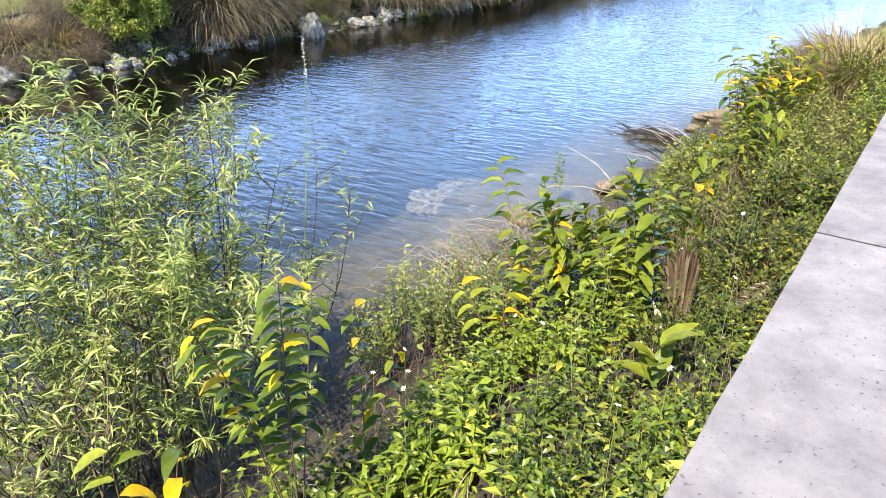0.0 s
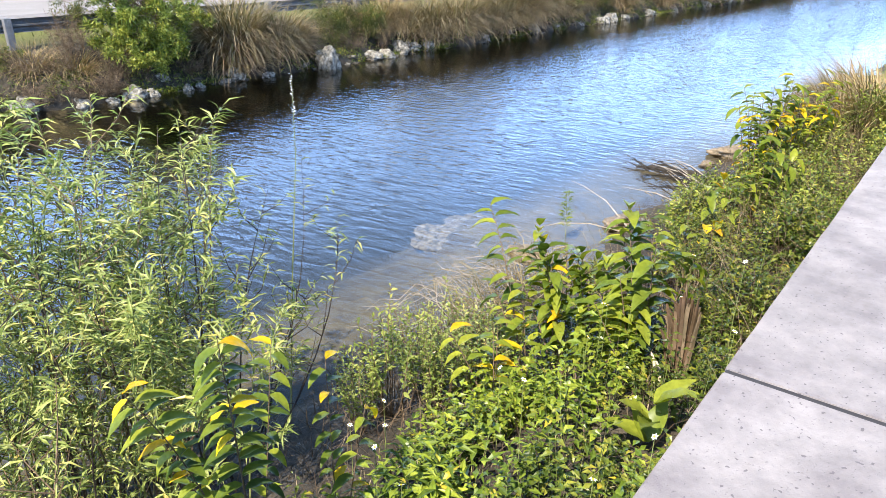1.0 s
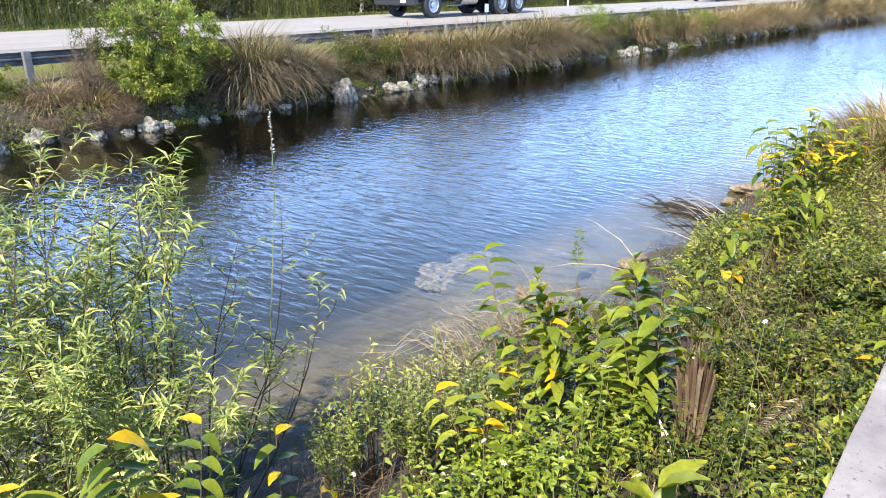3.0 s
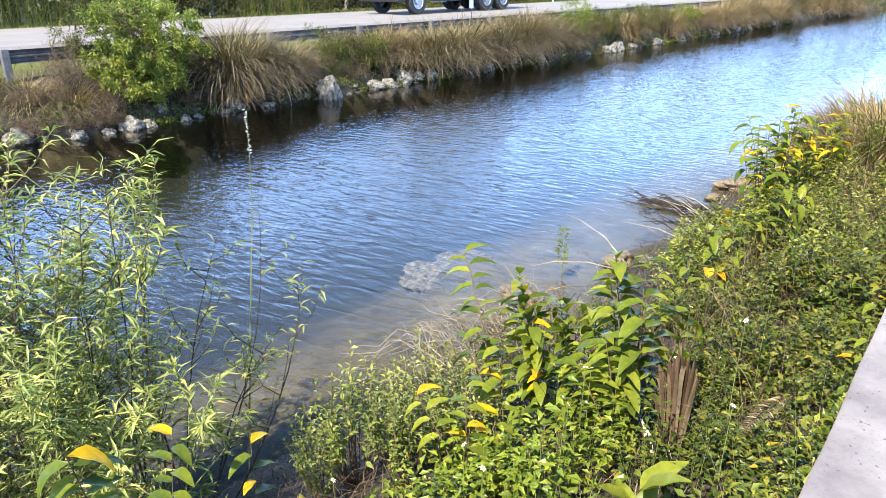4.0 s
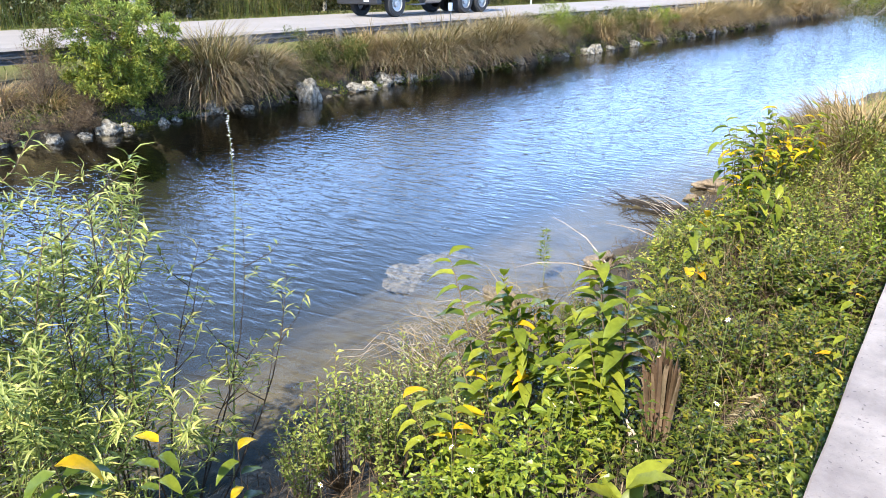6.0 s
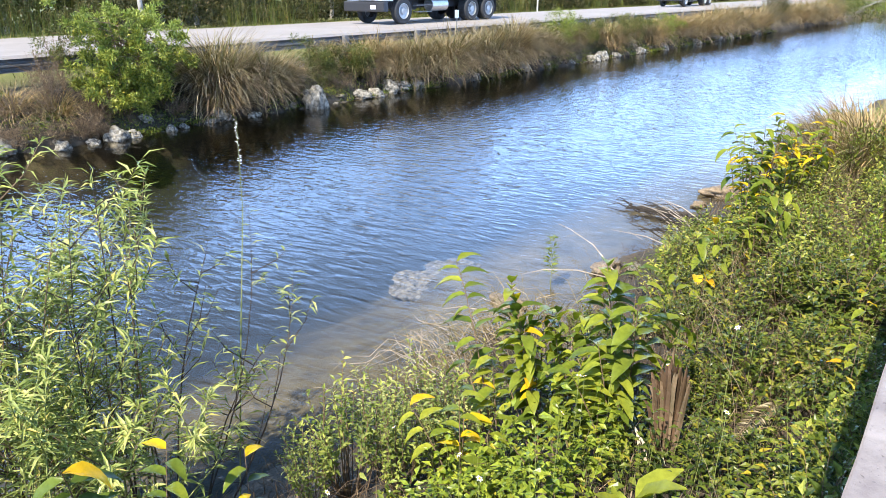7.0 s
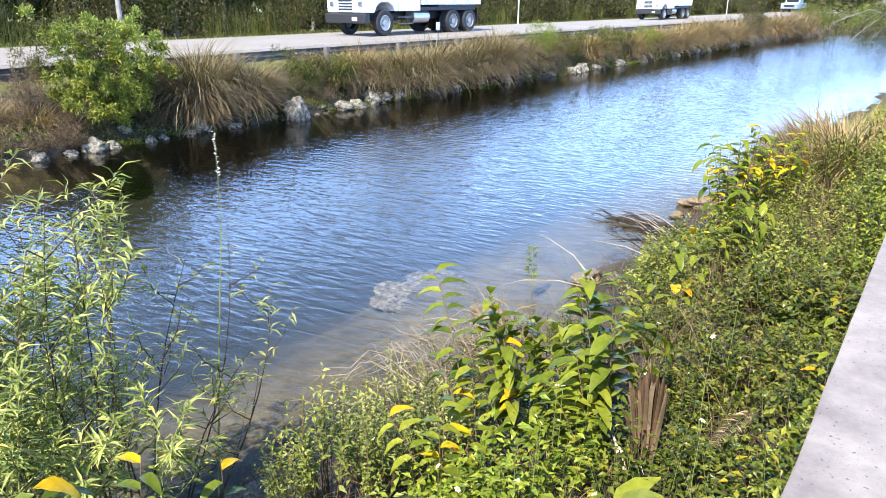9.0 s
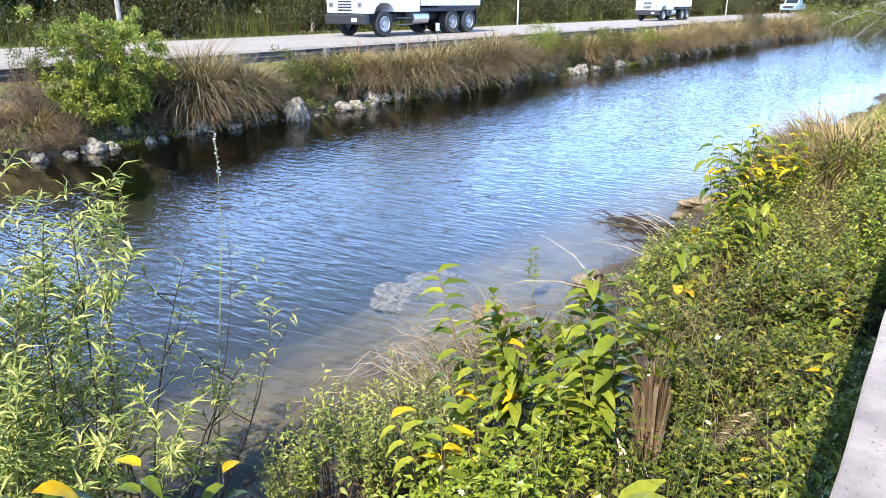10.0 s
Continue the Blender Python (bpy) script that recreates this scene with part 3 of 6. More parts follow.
for a, b in zip(bs[:-1], bs[1:]):
    v = [(x, y, z) for x in (a, b + 0.1) for y, z in W_PROF]
    k = len(W_PROF)
    part("beam", Shape().add(v, (), [(i, i + 1, k + i + 1, k + i) for i in range(k - 1)]).mesh("beam", M_STEEL), rail, "grey corrugated steel beam")
post_mesh = box(Shape(), (-0.08, -0.17, -0.4), (0.08, -0.01, 0.74), 0.012).mesh("post", M_POST)
for k in range(-7, 19):
    part("post", post_mesh, rail, "", pose(7.9 + 3.65 * k, 0, 0))

# roadside sign and posts
sign = thing("road_sign", stand(24.5, 18.8, 1.0), "small grey sign plate on a thin steel post", "sign")
part("post", tube(Shape(), [(0, 0, 0), (0, 0, 1.45)], [0.018, 0.018], 6).mesh("post", M_STEEL), sign)
part("plate", box(Shape(), (-0.02, -0.09, 1.16), (0.02, 0.09, 1.46), 0.006).mesh("plate", M_SIGN), sign, "blank grey-blue plate")
tall_pole = tube(Shape(), [(0, 0, -0.2), (0, 0, 4), (0, 0, 8.5)], [0.10, 0.085, 0.07], 10).mesh("pole", M_TRUNK)
single("utility_pole", tall_pole, stand(16.8, 28.7, 1.6), "grey weathered wooden utility pole on the verge", "pole")
thin_pole = tube(Shape(), [(0, 0, -0.2), (0, 0, 3.0)], [0.05, 0.045], 8).mesh("pole", M_PALEPOST)
single("marker_pole", thin_pole, stand(45.5, 28.5, 1.6), "thin pale pole on the far verge", "pole", "verge poles")
single("marker_pole", thin_pole, stand(91.0, 28.5, 1.6), "thin pale pole on the far verge", "pole", "verge poles")
single("marker_post", tube(Shape(), [(0, 0, -0.2), (0, 0, 1.6), (0, 0, 1.62)], [0.11, 0.11, 0.03], 8).mesh("post", M_PALEPOST), stand(76.3, 28.5, 1.6),
       "short thick pale post on the far verge", "post")


def tussock_parts(seed, live_mat, live_n=1000, dead_n=600, height=1.5, spread=0.42):
    """Upright living blades over a skirt of dead ones that hangs to the ground."""
    rng = np.random.default_rng(seed)

    def half(n, start, curve, ln, mat, name):
        a = rng.uniform(0, 2 * math.pi, n)
        r = spread * np.sqrt(rng.uniform(0, 1, n))
        b = a + rng.normal(0, 0.55, n)
        base = np.stack([r * np.cos(a), r * np.sin(a), rng.uniform(-0.12, 0.05, n)], axis=1)
        tuft = 0.85 + 0.22 * np.sin(3 * a + seed) * np.sin(7 * a)
        sh = Shape()
        arched(sh, base, b, rng.uniform(*start, n) * (0.3 + 0.7 * r / spread), rng.uniform(*curve, n), height * rng.uniform(*ln, n) * tuft, rng.uniform(0.007, 0.015, n), 6)
        return sh.mesh(name, mat)

    return half(live_n, (0.05, 1.0), (0.8, 2.3), (0.85, 1.35), live_mat, "live_tuft"), half(dead_n, (0.5, 1.3), (1.0, 1.9), (0.6, 1.15), M_RUST, "dead_skirt")


TUSS_STRAW = [tussock_parts(20 + i, M_STRAW) for i in range(3)]
TUSS_RUST = [tussock_parts(30 + i, M_TAN) for i in range(2)]


def tussock(s, d, z, k, pool, rng, label, group):
    root = thing("grass_tussock", stand(s, d, z, rng.uniform(0, 360)), label, "grass", group)
    live, dry = pool[int(rng.integers(len(pool)))]
    part("live_tuft", live, root)
    part("dead_skirt", dry, root, "rust-brown dead blades")
    root.scale = (k, k, k * rng.uniform(0.92, 1.05))
    return root


TUSS = [(12.9, 18.0, 0.75, 1.15, 0), (12.8, 17.55, 0.3, 0.7, 1), (14.5, 17.9, 0.5, 0.95, 0), (18.9, 18.5, 0.75, 0.9, 1), (20.2, 18.0, 0.45, 0.95, 0),
        (21.4, 17.9, 0.42, 1.1, 0), (24.2, 18.0, 0.5, 1.0, 0), (13.7, 18.2, 0.6, 1.05, 0), (29.8, 17.9, 0.5, 0.9, 0), (19.8, 18.6, 0.8, 0.8, 1), (22.6, 17.8, 0.5, 1.15, 0), (25.2, 17.9, 0.45, 1.2, 0), (26.6, 18.0, 0.5, 1.1, 1), (28.0, 18.3, 0.6, 1.0, 0), (29.3, 18.3, 0.6, 0.8, 1),
        (35.5, 18.0, 0.5, 1.0, 1), (40.5, 18.0, 0.4, 1.0, 1), (43.5, 18.3, 0.5, 1.0, 0), (46.0, 18.0, 0.4, 1.1, 1), (48.0, 18.0, 0.45, 1.2, 1), (50.2, 18.1, 0.5, 1.2, 1),
        (52.6, 17.9, 0.45, 1.2, 1), (55.0, 18.0, 0.45, 1.2, 1), (57.6, 18.0, 0.45, 1.3, 1), (60.5, 18.0, 0.5, 1.3, 0), (66.0, 18.3, 0.5, 1.2, 1), (70, 18, 0.5, 1.5, 1), (74, 17.8, 0.4, 1.5, 0), (78, 17.5, 0.4, 1.6, 1),
        (7.9, 18.4, 0.5, 0.6, 1), (8.7, 18.1, 0.4, 0.6, 1),
        (32.0, 18.5, 0.8, 0.8, 1), (34.4, 18.6, 0.8, 0.75, 0), (37.2, 18.5, 0.7, 0.85, 1), (39.6, 18.5, 0.7, 0.85, 0), (42.0, 18.6, 0.7, 0.85, 1), (44.8, 18.4, 0.6, 0.95, 1), ]
rng = np.random.default_rng(8)
for k in range(34):
    s = 14.0 + 1.25 * k + rng.uniform(-0.5, 0.5)
    if 15.4 < s < 19.2 or 30.0 < s < 43.0:
        continue
    TUSS.append((s, rng.uniform(17.75, 18.75), rng.uniform(0.5, 0.8), rng.uniform(0.62, 1.12), int(rng.uniform() < 0.5)))
for s, d, z, k, rust in TUSS:
    tussock(s, d - 0.08, z - 0.08, 1.12 * k, TUSS_RUST if rust else TUSS_STRAW, rng,
            "arching tan dry grass tussock on the bank" if rust else "arching olive and straw grass tussock on the bank", "tussocks on the far bank")


def bush(name, m, seed, height, width, leaf_mat, stem_mat, label, leaf=(0.07, 0.025), clumps=60, per=90, group="", bare=0.15, stems=9, spread=0.10, tip_mat=None):
    """Stems that fork from the ground and clumps of leaves at their ends."""
    rng = np.random.default_rng(seed)
    root = thing(name, m, label, "bush", group)
    wood, leaves, tips = Shape(), Shape(), Shape()
    ends = []
    for i in range(stems):
        a = rng.uniform(0, 2 * math.pi)
        reach = width * 0.5 * rng.uniform(0.15, 0.75)
        top = height * rng.uniform(0.55, 0.95)
        pts = []
        for t in np.linspace(0, 1, 6):
            pts.append((reach * t ** 1.3 * math.cos(a) + rng.normal(0, 0.02), reach * t ** 1.3 * math.sin(a) + rng.normal(0, 0.02), top * t - 0.05))
        r0 = 0.012 * height
        tube(wood, pts, [0.6 * r0 * (1 - 0.75 * t) for t in np.linspace(0, 1, 6)], 5)
        ends.append(pts)
    for c in range(clumps):
        pts = ends[int(rng.integers(len(ends)))]
        t = rng.uniform(bare + 0.1, 1.0)
        i = min(int(t * 5), 4)
        p0 = Vector(pts[i]).lerp(Vector(pts[i + 1]), t * 5 - i)
        a, e = rng.uniform(0, 2 * math.pi), rng.uniform(-0.2, 1.0)
        ln = width * rng.uniform(0.10, 0.34)
        p1 = p0 + Vector((math.cos(a), math.sin(a), e * 0.8)) * ln
        lim = math.hypot(p1.x, p1.y) / (width * 0.55)
        if lim > 1:
            p1.x, p1.y = p1.x / lim, p1.y / lim
        p1.z = min(max(p1.z, height * bare), height * rng.uniform(0.88, 1.05))
        tube(wood, [p0, (p0 + p1) / 2 + Vector((0, 0, 0.03)), p1], [0.006 * height * 0.6, 0.004, 0.002], 4)
        n = per
        pos = np.array(p1) + rng.normal(0, 1, (n, 3)) * np.array([spread, spread, spread * 0.9]) * height * 0.55
        way = (pos - np.array(p1)) + rng.normal(0, 0.07, (n, 3)) + np.array([0, 0, 0.06])
        # high clumps get the lighter leaf colour, painting sunlight on the bush's top
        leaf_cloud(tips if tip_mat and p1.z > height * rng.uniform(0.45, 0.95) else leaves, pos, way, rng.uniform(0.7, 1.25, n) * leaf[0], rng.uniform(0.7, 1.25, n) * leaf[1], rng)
    part("woody_frame", wood.mesh("woody_frame", stem_mat), root)
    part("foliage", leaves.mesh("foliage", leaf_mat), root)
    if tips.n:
        part("young_foliage", tips.mesh("young_foliage", tip_mat), root, "bright yellow-green leaves with sunlight put into their colour")
    return root


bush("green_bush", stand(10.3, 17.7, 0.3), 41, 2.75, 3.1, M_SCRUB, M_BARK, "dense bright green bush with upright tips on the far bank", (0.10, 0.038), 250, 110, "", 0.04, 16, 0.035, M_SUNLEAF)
bush("scrub_bush", stand(9.4, 18.9, 0.95), 42, 1.75, 1.2, M_OLIVE, M_BARK, "sparse olive green scrub beside the guard rail", (0.06, 0.025), 40, 60, "far bank scrub", 0.3, 7, 0.07)
bush("scrub_bush", stand(12.1, 18.6, 0.9), 43, 1.0, 0.8, M_HERB, M_BARK, "small green scrub among dry grass", (0.06, 0.022), 30, 60, "far bank scrub", 0.1)
for i, (s, d, z, h, w) in enumerate([(8.7, 18.1, 0.6, 1.2, 1.4), (9.6, 17.5, 0.35, 0.9, 1.3), (8.2, 17.7, 0.4, 0.9, 1.3), (9.2, 17.3, 0.2, 0.7, 1.1), (8.9, 18.6, 0.85, 1.3, 1.2), (7.6, 17.9, 0.5, 0.8, 1.2), (11.3, 17.35, 0.2, 0.6, 1.1), (12.0, 17.5, 0.3, 0.7, 1.0),
                                     (15.2, 17.4, 0.25, 0.7, 1.0), (16.9, 17.35, 0.2, 0.8, 1.2), (18.3, 17.4, 0.25, 0.8, 1.2), (14.0, 17.35, 0.2, 0.6, 1.0), (8.8, 17.05, 0.08, 0.55, 1.0), (9.15, 17.0, 0.08, 0.45, 0.8), (8.2, 17.0, 0.08, 0.5, 1.0), (7.4, 17.1, 0.1, 0.6, 1.1)]):
    bush("twiggy_bush", stand(s, d, z, 60 * i), 440 + i, h, w, M_BRUSH, M_BARK, "brown twiggy brush with dead leaves on the bank", (0.05, 0.012), 60, 30, "far bank brush", 0.05, 26)
bush("scrub_bush", stand(7.2, 18.6, 0.6), 46, 0.9, 1.6, M_HERB, M_BARK, "low green scrub on the bank", (0.06, 0.03), 50, 80, "far bank scrub", 0.05)
bush("scrub_bush", stand(5.5, 18.4, 0.6), 461, 1.1, 1.8, M_OLIVE, M_BARK, "low green scrub on the bank", (0.06, 0.03), 50, 80, "far bank scrub", 0.05)
for i, (s, d, z, h, w, mt, lab) in enumerate([
        (16.6, 17.8, 0.45, 1.45, 1.7, M_OLIVE, "olive green and straw mixed bush above the rocks"), (18.0, 17.8, 0.45, 1.35, 1.6, M_OLIVE, "olive green and straw mixed bush above the rocks"),
        (17.2, 18.3, 0.7, 1.2, 1.4, M_STRAW, "dry tan brush above the rocks"), (31.0, 17.9, 0.5, 1.9, 1.6, M_LIME, "tall pale green bush on the far bank"),
        (33.2, 17.9, 0.5, 1.5, 2.2, M_OLIVE, "grey-green rounded bush on the far bank"), (36.0, 17.8, 0.45, 1.5, 2.2, M_OLIVE, "grey-green rounded bush on the far bank"),
        (38.5, 17.8, 0.4, 1.5, 2.2, M_OLIVE, "grey-green rounded bush on the far bank"), (42.0, 17.7, 0.4, 1.4, 2.0, M_LIME, "pale green bush on the far bank"),
        (63.0, 17.8, 0.45, 3.3, 3.2, M_DARK, "tall green bush over dead fronds at the water"), (66.5, 18.4, 0.45, 2.2, 2.6, M_DARK, "dark green bush on the far bank"),
        (30.0, 18.4, 0.7, 1.2, 1.4, M_OLIVE, "olive green low bush on the far bank"), (84, 17.0, 0.4, 2.6, 4.0, M_HERB, "green bush by the far bend"), (90, 14.0, 0.5, 2.4, 4.5, M_LIME, "pale green bush by the far bend"),
        (93, 10.5, 0.6, 2.6, 4.5, M_OLIVE, "olive bush by the far bend"), (95, 7.0, 0.6, 3.0, 4.5, M_HERB, "green bush by the far bend"), (88, 19.0, 0.9, 2.2, 4.0, M_OLIVE, "olive bush by the far bend")]):
    bush("bank_bush", stand(s, d, z, i * 40), 60 + i, h, w, mt, M_BARK, lab, (0.075 + 0.0006 * s, 0.02 + 0.0002 * s), 60, 85, "bushes on the far bank", 0.06, 10, 0.10)

# low waterside greenery and dead litter along the far edge
rng = np.random.default_rng(12)
low = Shape()
n = 30000
s = rng.uniform(4, 62, n)
d = 16.95 + np.abs(rng.normal(0, 0.55, n)) + 0.12 * np.sin(s * 1.7)
keep = (np.sin(s * 1.3) + np.sin(s * 3.1 + 1) > -0.9) | (d > 17.5)
s, d = s[keep], d[keep]
n = len(s)
p = to_world(np.stack([s, d, np.maximum(ground_z(s, d), 0.0) + rng.uniform(0.0, 0.12, n)], axis=1))
leaf_cloud(low, p, rng.normal(0, 1, (n, 3)) + np.array([0, 0, 0.7]), rng.uniform(0.05, 0.11, n), rng.uniform(0.02, 0.045, n), rng)
single("waterside_weeds", low.mesh("weeds", M_HERB), Matrix.Identity(4), "low green weeds at the foot of the far bank", "weeds", kind="stuff")
dead = Shape()
n = 9000
s, d = rng.uniform(4, 60, n), rng.uniform(16.95, 19.6, n)
p = to_world(np.stack([s, d, ground_z(s, d) + rng.uniform(0.0, 0.05, n)], axis=1))
a = rng.uniform(0, 2 * math.pi, n)
blades(dead, p, np.stack([np.cos(a) * 0.9, np.sin(a) * 0.9, np.zeros(n)], axis=1), rng.uniform(0.12, 0.5, n), rng.uniform(0.002, 0.005, n), rng, 3)
single("dry_bank_grass", dead.mesh("dry_grass", M_STRAW), Matrix.Identity(4), "short dry straw grass covering the far bank", "grass", kind="stuff")
verge = Shape()
n = 16000
s = rng.uniform(0, 110, n)
d = np.where(rng.uniform(0, 1, n) < 0.3, rng.uniform(19.3, 20.4, n), rng.uniform(27.7, 32, n))
p = to_world(np.stack([s, d, ground_z(s, d)], axis=1))
a = rng.uniform(0, 2 * math.pi, n)
blades(verge, p, np.stack([np.cos(a) * 0.6, np.sin(a) * 0.6, np.zeros(n)], axis=1), rng.uniform(0.08, 0.3, n), rng.uniform(0.004, 0.010, n), rng, 2)
single("verge_grass", verge.mesh("verge_grass", M_OLIVE), Matrix.Identity(4), "mown yellow-green grass on the road verges", "grass", kind="stuff")

# ---- the woods behind the road ----
def tree_meshes(seed, height, lean=0.0):
    rng = np.random.default_rng(seed)
    wood, leaves = Shape(), Shape()
    pts = [(lean * t * t + 0.1 * math.sin(3 * t + seed), 0.1 * math.cos(2.5 * t + seed), height * 0.9 * t) for t in np.linspace(0, 1, 8)]
    tube(wood, pts, [0.11 * (1 - 0.8 * t) + 0.01 for t in np.linspace(0, 1, 8)], 7)
    for i in range(30):
        t = rng.uniform(0.2, 0.98)
        k = min(int(t * 7), 6)
        p0 = Vector(pts[k]).lerp(Vector(pts[k + 1]), t * 7 - k)
        a = rng.uniform(0, 2 * math.pi)
        ln = height * 0.26 * (1.15 - 0.7 * t) * rng.uniform(0.6, 1.2)
        p1 = p0 + Vector((math.cos(a) * ln, math.sin(a) * ln, ln * rng.uniform(0.1, 0.9)))
        tube(wood, [p0, (p0 + p1) / 2 + Vector((0, 0, 0.1)), p1], [0.03, 0.02, 0.006], 5)
        for c in range(3):
            q = np.array(p0.lerp(p1, rng.uniform(0.5, 1.05)))
            m = 34
            pos = q + rng.normal(0, 1, (m, 3)) * np.array([0.30, 0.30, 0.22])
            leaf_cloud(leaves, pos, rng.normal(0, 1, (m, 3)), rng.uniform(0.10, 0.2, m), rng.uniform(0.05, 0.1, m), rng)
    return wood.mesh("trunk", M_TRUNK), leaves


tree_kinds = []
for i in range(5):
    w, lv = tree_meshes(200 + i, 2.3 + 0.22 * i, 0.2 * (i - 2))
    tree_kinds.append((w, lv.mesh("crown", (M_DARK, M_OLIVE, M_DARK, M_HERB, M_DARK)[i])))
protos = []
for w, c in tree_kinds:
    t = thing("tree", stand(10 + 4 * len(protos), 35.0, 1.45), "slender dark green roadside tree with a pale grey trunk", "tree", "roadside woods")
    part("trunk", w, t, "pale grey trunk")
    part("crown", c, t)
    protos.append(t)
rng = np.random.default_rng(77)
for k in range(64):
    s = -14 + 2.15 * k + rng.uniform(-0.8, 0.8)
    t = copy_thing(protos[int(rng.integers(5))], stand(s, 33.5 + rng.uniform(0, 5.5), 1.4, rng.uniform(0, 360)))
    t.scale = (1.25, 1.25, 1 + 0.9 * float(smooth(72, 24, s)))
under = Shape()
n = 90000
s = -20 + 150 * rng.uniform(0, 1, n) ** 1.15
hgt = (1.7 + 0.8 * np.sin(s * 0.7) + 0.6 * np.sin(s * 1.9 + 1) + 0.5 * np.sin(s * 4.3)) * 1.25
hgt = np.clip(hgt, 0.9, 2.5)
d = 31.2 + np.abs(rng.normal(0, 1.3, n)) + 0.5 * np.sin(s * 1.1) + 0.3 * np.sin(s * 3.7)
z = 1.45 + hgt * rng.uniform(0, 1, n) ** 0.8 * np.clip((d - 30.3) / 1.6, 0.25, 1)
p = to_world(np.stack([s, d, z], axis=1))
k = 0.8 + np.clip(s, 0, 130) / 70
leaf_cloud(under, p, rng.normal(0, 1, (n, 3)) + np.array([0, 0, 0.8]), rng.uniform(0.10, 0.24, n) * k, rng.uniform(0.03, 0.07, n) * k, rng)
single("roadside_thicket", under.mesh("thicket", M_DARK), Matrix.Identity(4), "dense dark green thicket along the far side of the road", "thicket", kind="stuff")
reed = Shape()
n = 14000
s = -10 + 130 * rng.uniform(0, 1, n)
keep = np.sin(s * 0.55) + 0.6 * np.sin(s * 1.7) > 0.0
s = s[keep]
n = len(s)
d = 30.9 + np.abs(rng.normal(0, 0.7, n))
p = to_world(np.stack([s, d, np.full(n, 1.5)], axis=1))
a = rng.uniform(0, 2 * math.pi, n)
lean = np.stack([np.cos(a), np.sin(a), np.zeros(n)], axis=1) * rng.uniform(0.05, 0.35, n)[:, None]
blades(reed, p, lean, rng.uniform(0.8, 2.0, n), rng.uniform(0.006, 0.014, n), rng, 3)
single("roadside_reeds", reed.mesh("reeds", M_OLIVE), Matrix.Identity(4), "tall olive green reeds along the woods' edge", "reeds", kind="stuff")
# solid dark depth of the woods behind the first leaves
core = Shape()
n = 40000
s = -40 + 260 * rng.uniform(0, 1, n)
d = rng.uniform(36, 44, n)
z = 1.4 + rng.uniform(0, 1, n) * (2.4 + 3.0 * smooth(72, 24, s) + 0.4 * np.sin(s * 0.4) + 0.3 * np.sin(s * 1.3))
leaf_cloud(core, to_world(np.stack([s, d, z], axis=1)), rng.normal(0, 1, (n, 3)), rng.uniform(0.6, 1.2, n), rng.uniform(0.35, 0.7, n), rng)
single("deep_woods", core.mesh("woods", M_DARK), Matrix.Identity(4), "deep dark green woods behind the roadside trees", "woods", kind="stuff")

# ---- vehicles on the road ----
def wheel(parent, x, y, z, r, w, out):
    tyre = Shape()
    wheel_ring(tyre, (0, 0, 0), [(r * 0.60, -w / 2), (r * 0.9, -w / 2), (r, -w * 0.36), (r, w * 0.36), (r * 0.9, w / 2), (r * 0.60, w / 2), (r * 0.60, -w / 2)])
    root = part("wheel", tyre.mesh("tyre", M_TYRE), parent, "", pose(x, y, z))
    rim = Shape()
    o = out * w / 2
    wheel_ring(rim, (0, 0, 0), [(r * 0.61, o * 0.95), (r * 0.56, o * 1.0), (r * 0.52, o * 0.55), (r * 0.30, o * 0.35), (r * 0.22, o * 0.9), (0.01, o * 0.9)])
    part("rim", rim.mesh("rim", M_RIM), root, "pale painted wheel rim")
    return root


def prism(shape, outline, y0, y1):
    """Extrudes an (x, z) outline from y0 to y1."""
    n = len(outline)
    bm = bmesh.new()
    lo = [bm.verts.new((x, y0, z)) for x, z in outline]
    hi = [bm.verts.new((x, y1, z)) for x, z in outline]
    bm.faces.new(lo)
    bm.faces.new(hi[::-1])
    for i in range(n):
        bm.faces.new((lo[i], hi[i], hi[(i + 1) % n], lo[(i + 1) % n]))
    bmesh.ops.recalc_face_normals(bm, faces=bm.faces)
    bmesh.ops.bevel(bm, geom=list(bm.edges), offset=0.025, segments=2, affect="EDGES")
    bmesh.ops.triangulate(bm, faces=bm.faces)
    bm.verts.index_update()
    shape.add([tuple(v.co) for v in bm.verts], [[v.index for v in f.verts] for f in bm.faces])
    bm.free()
    return shape


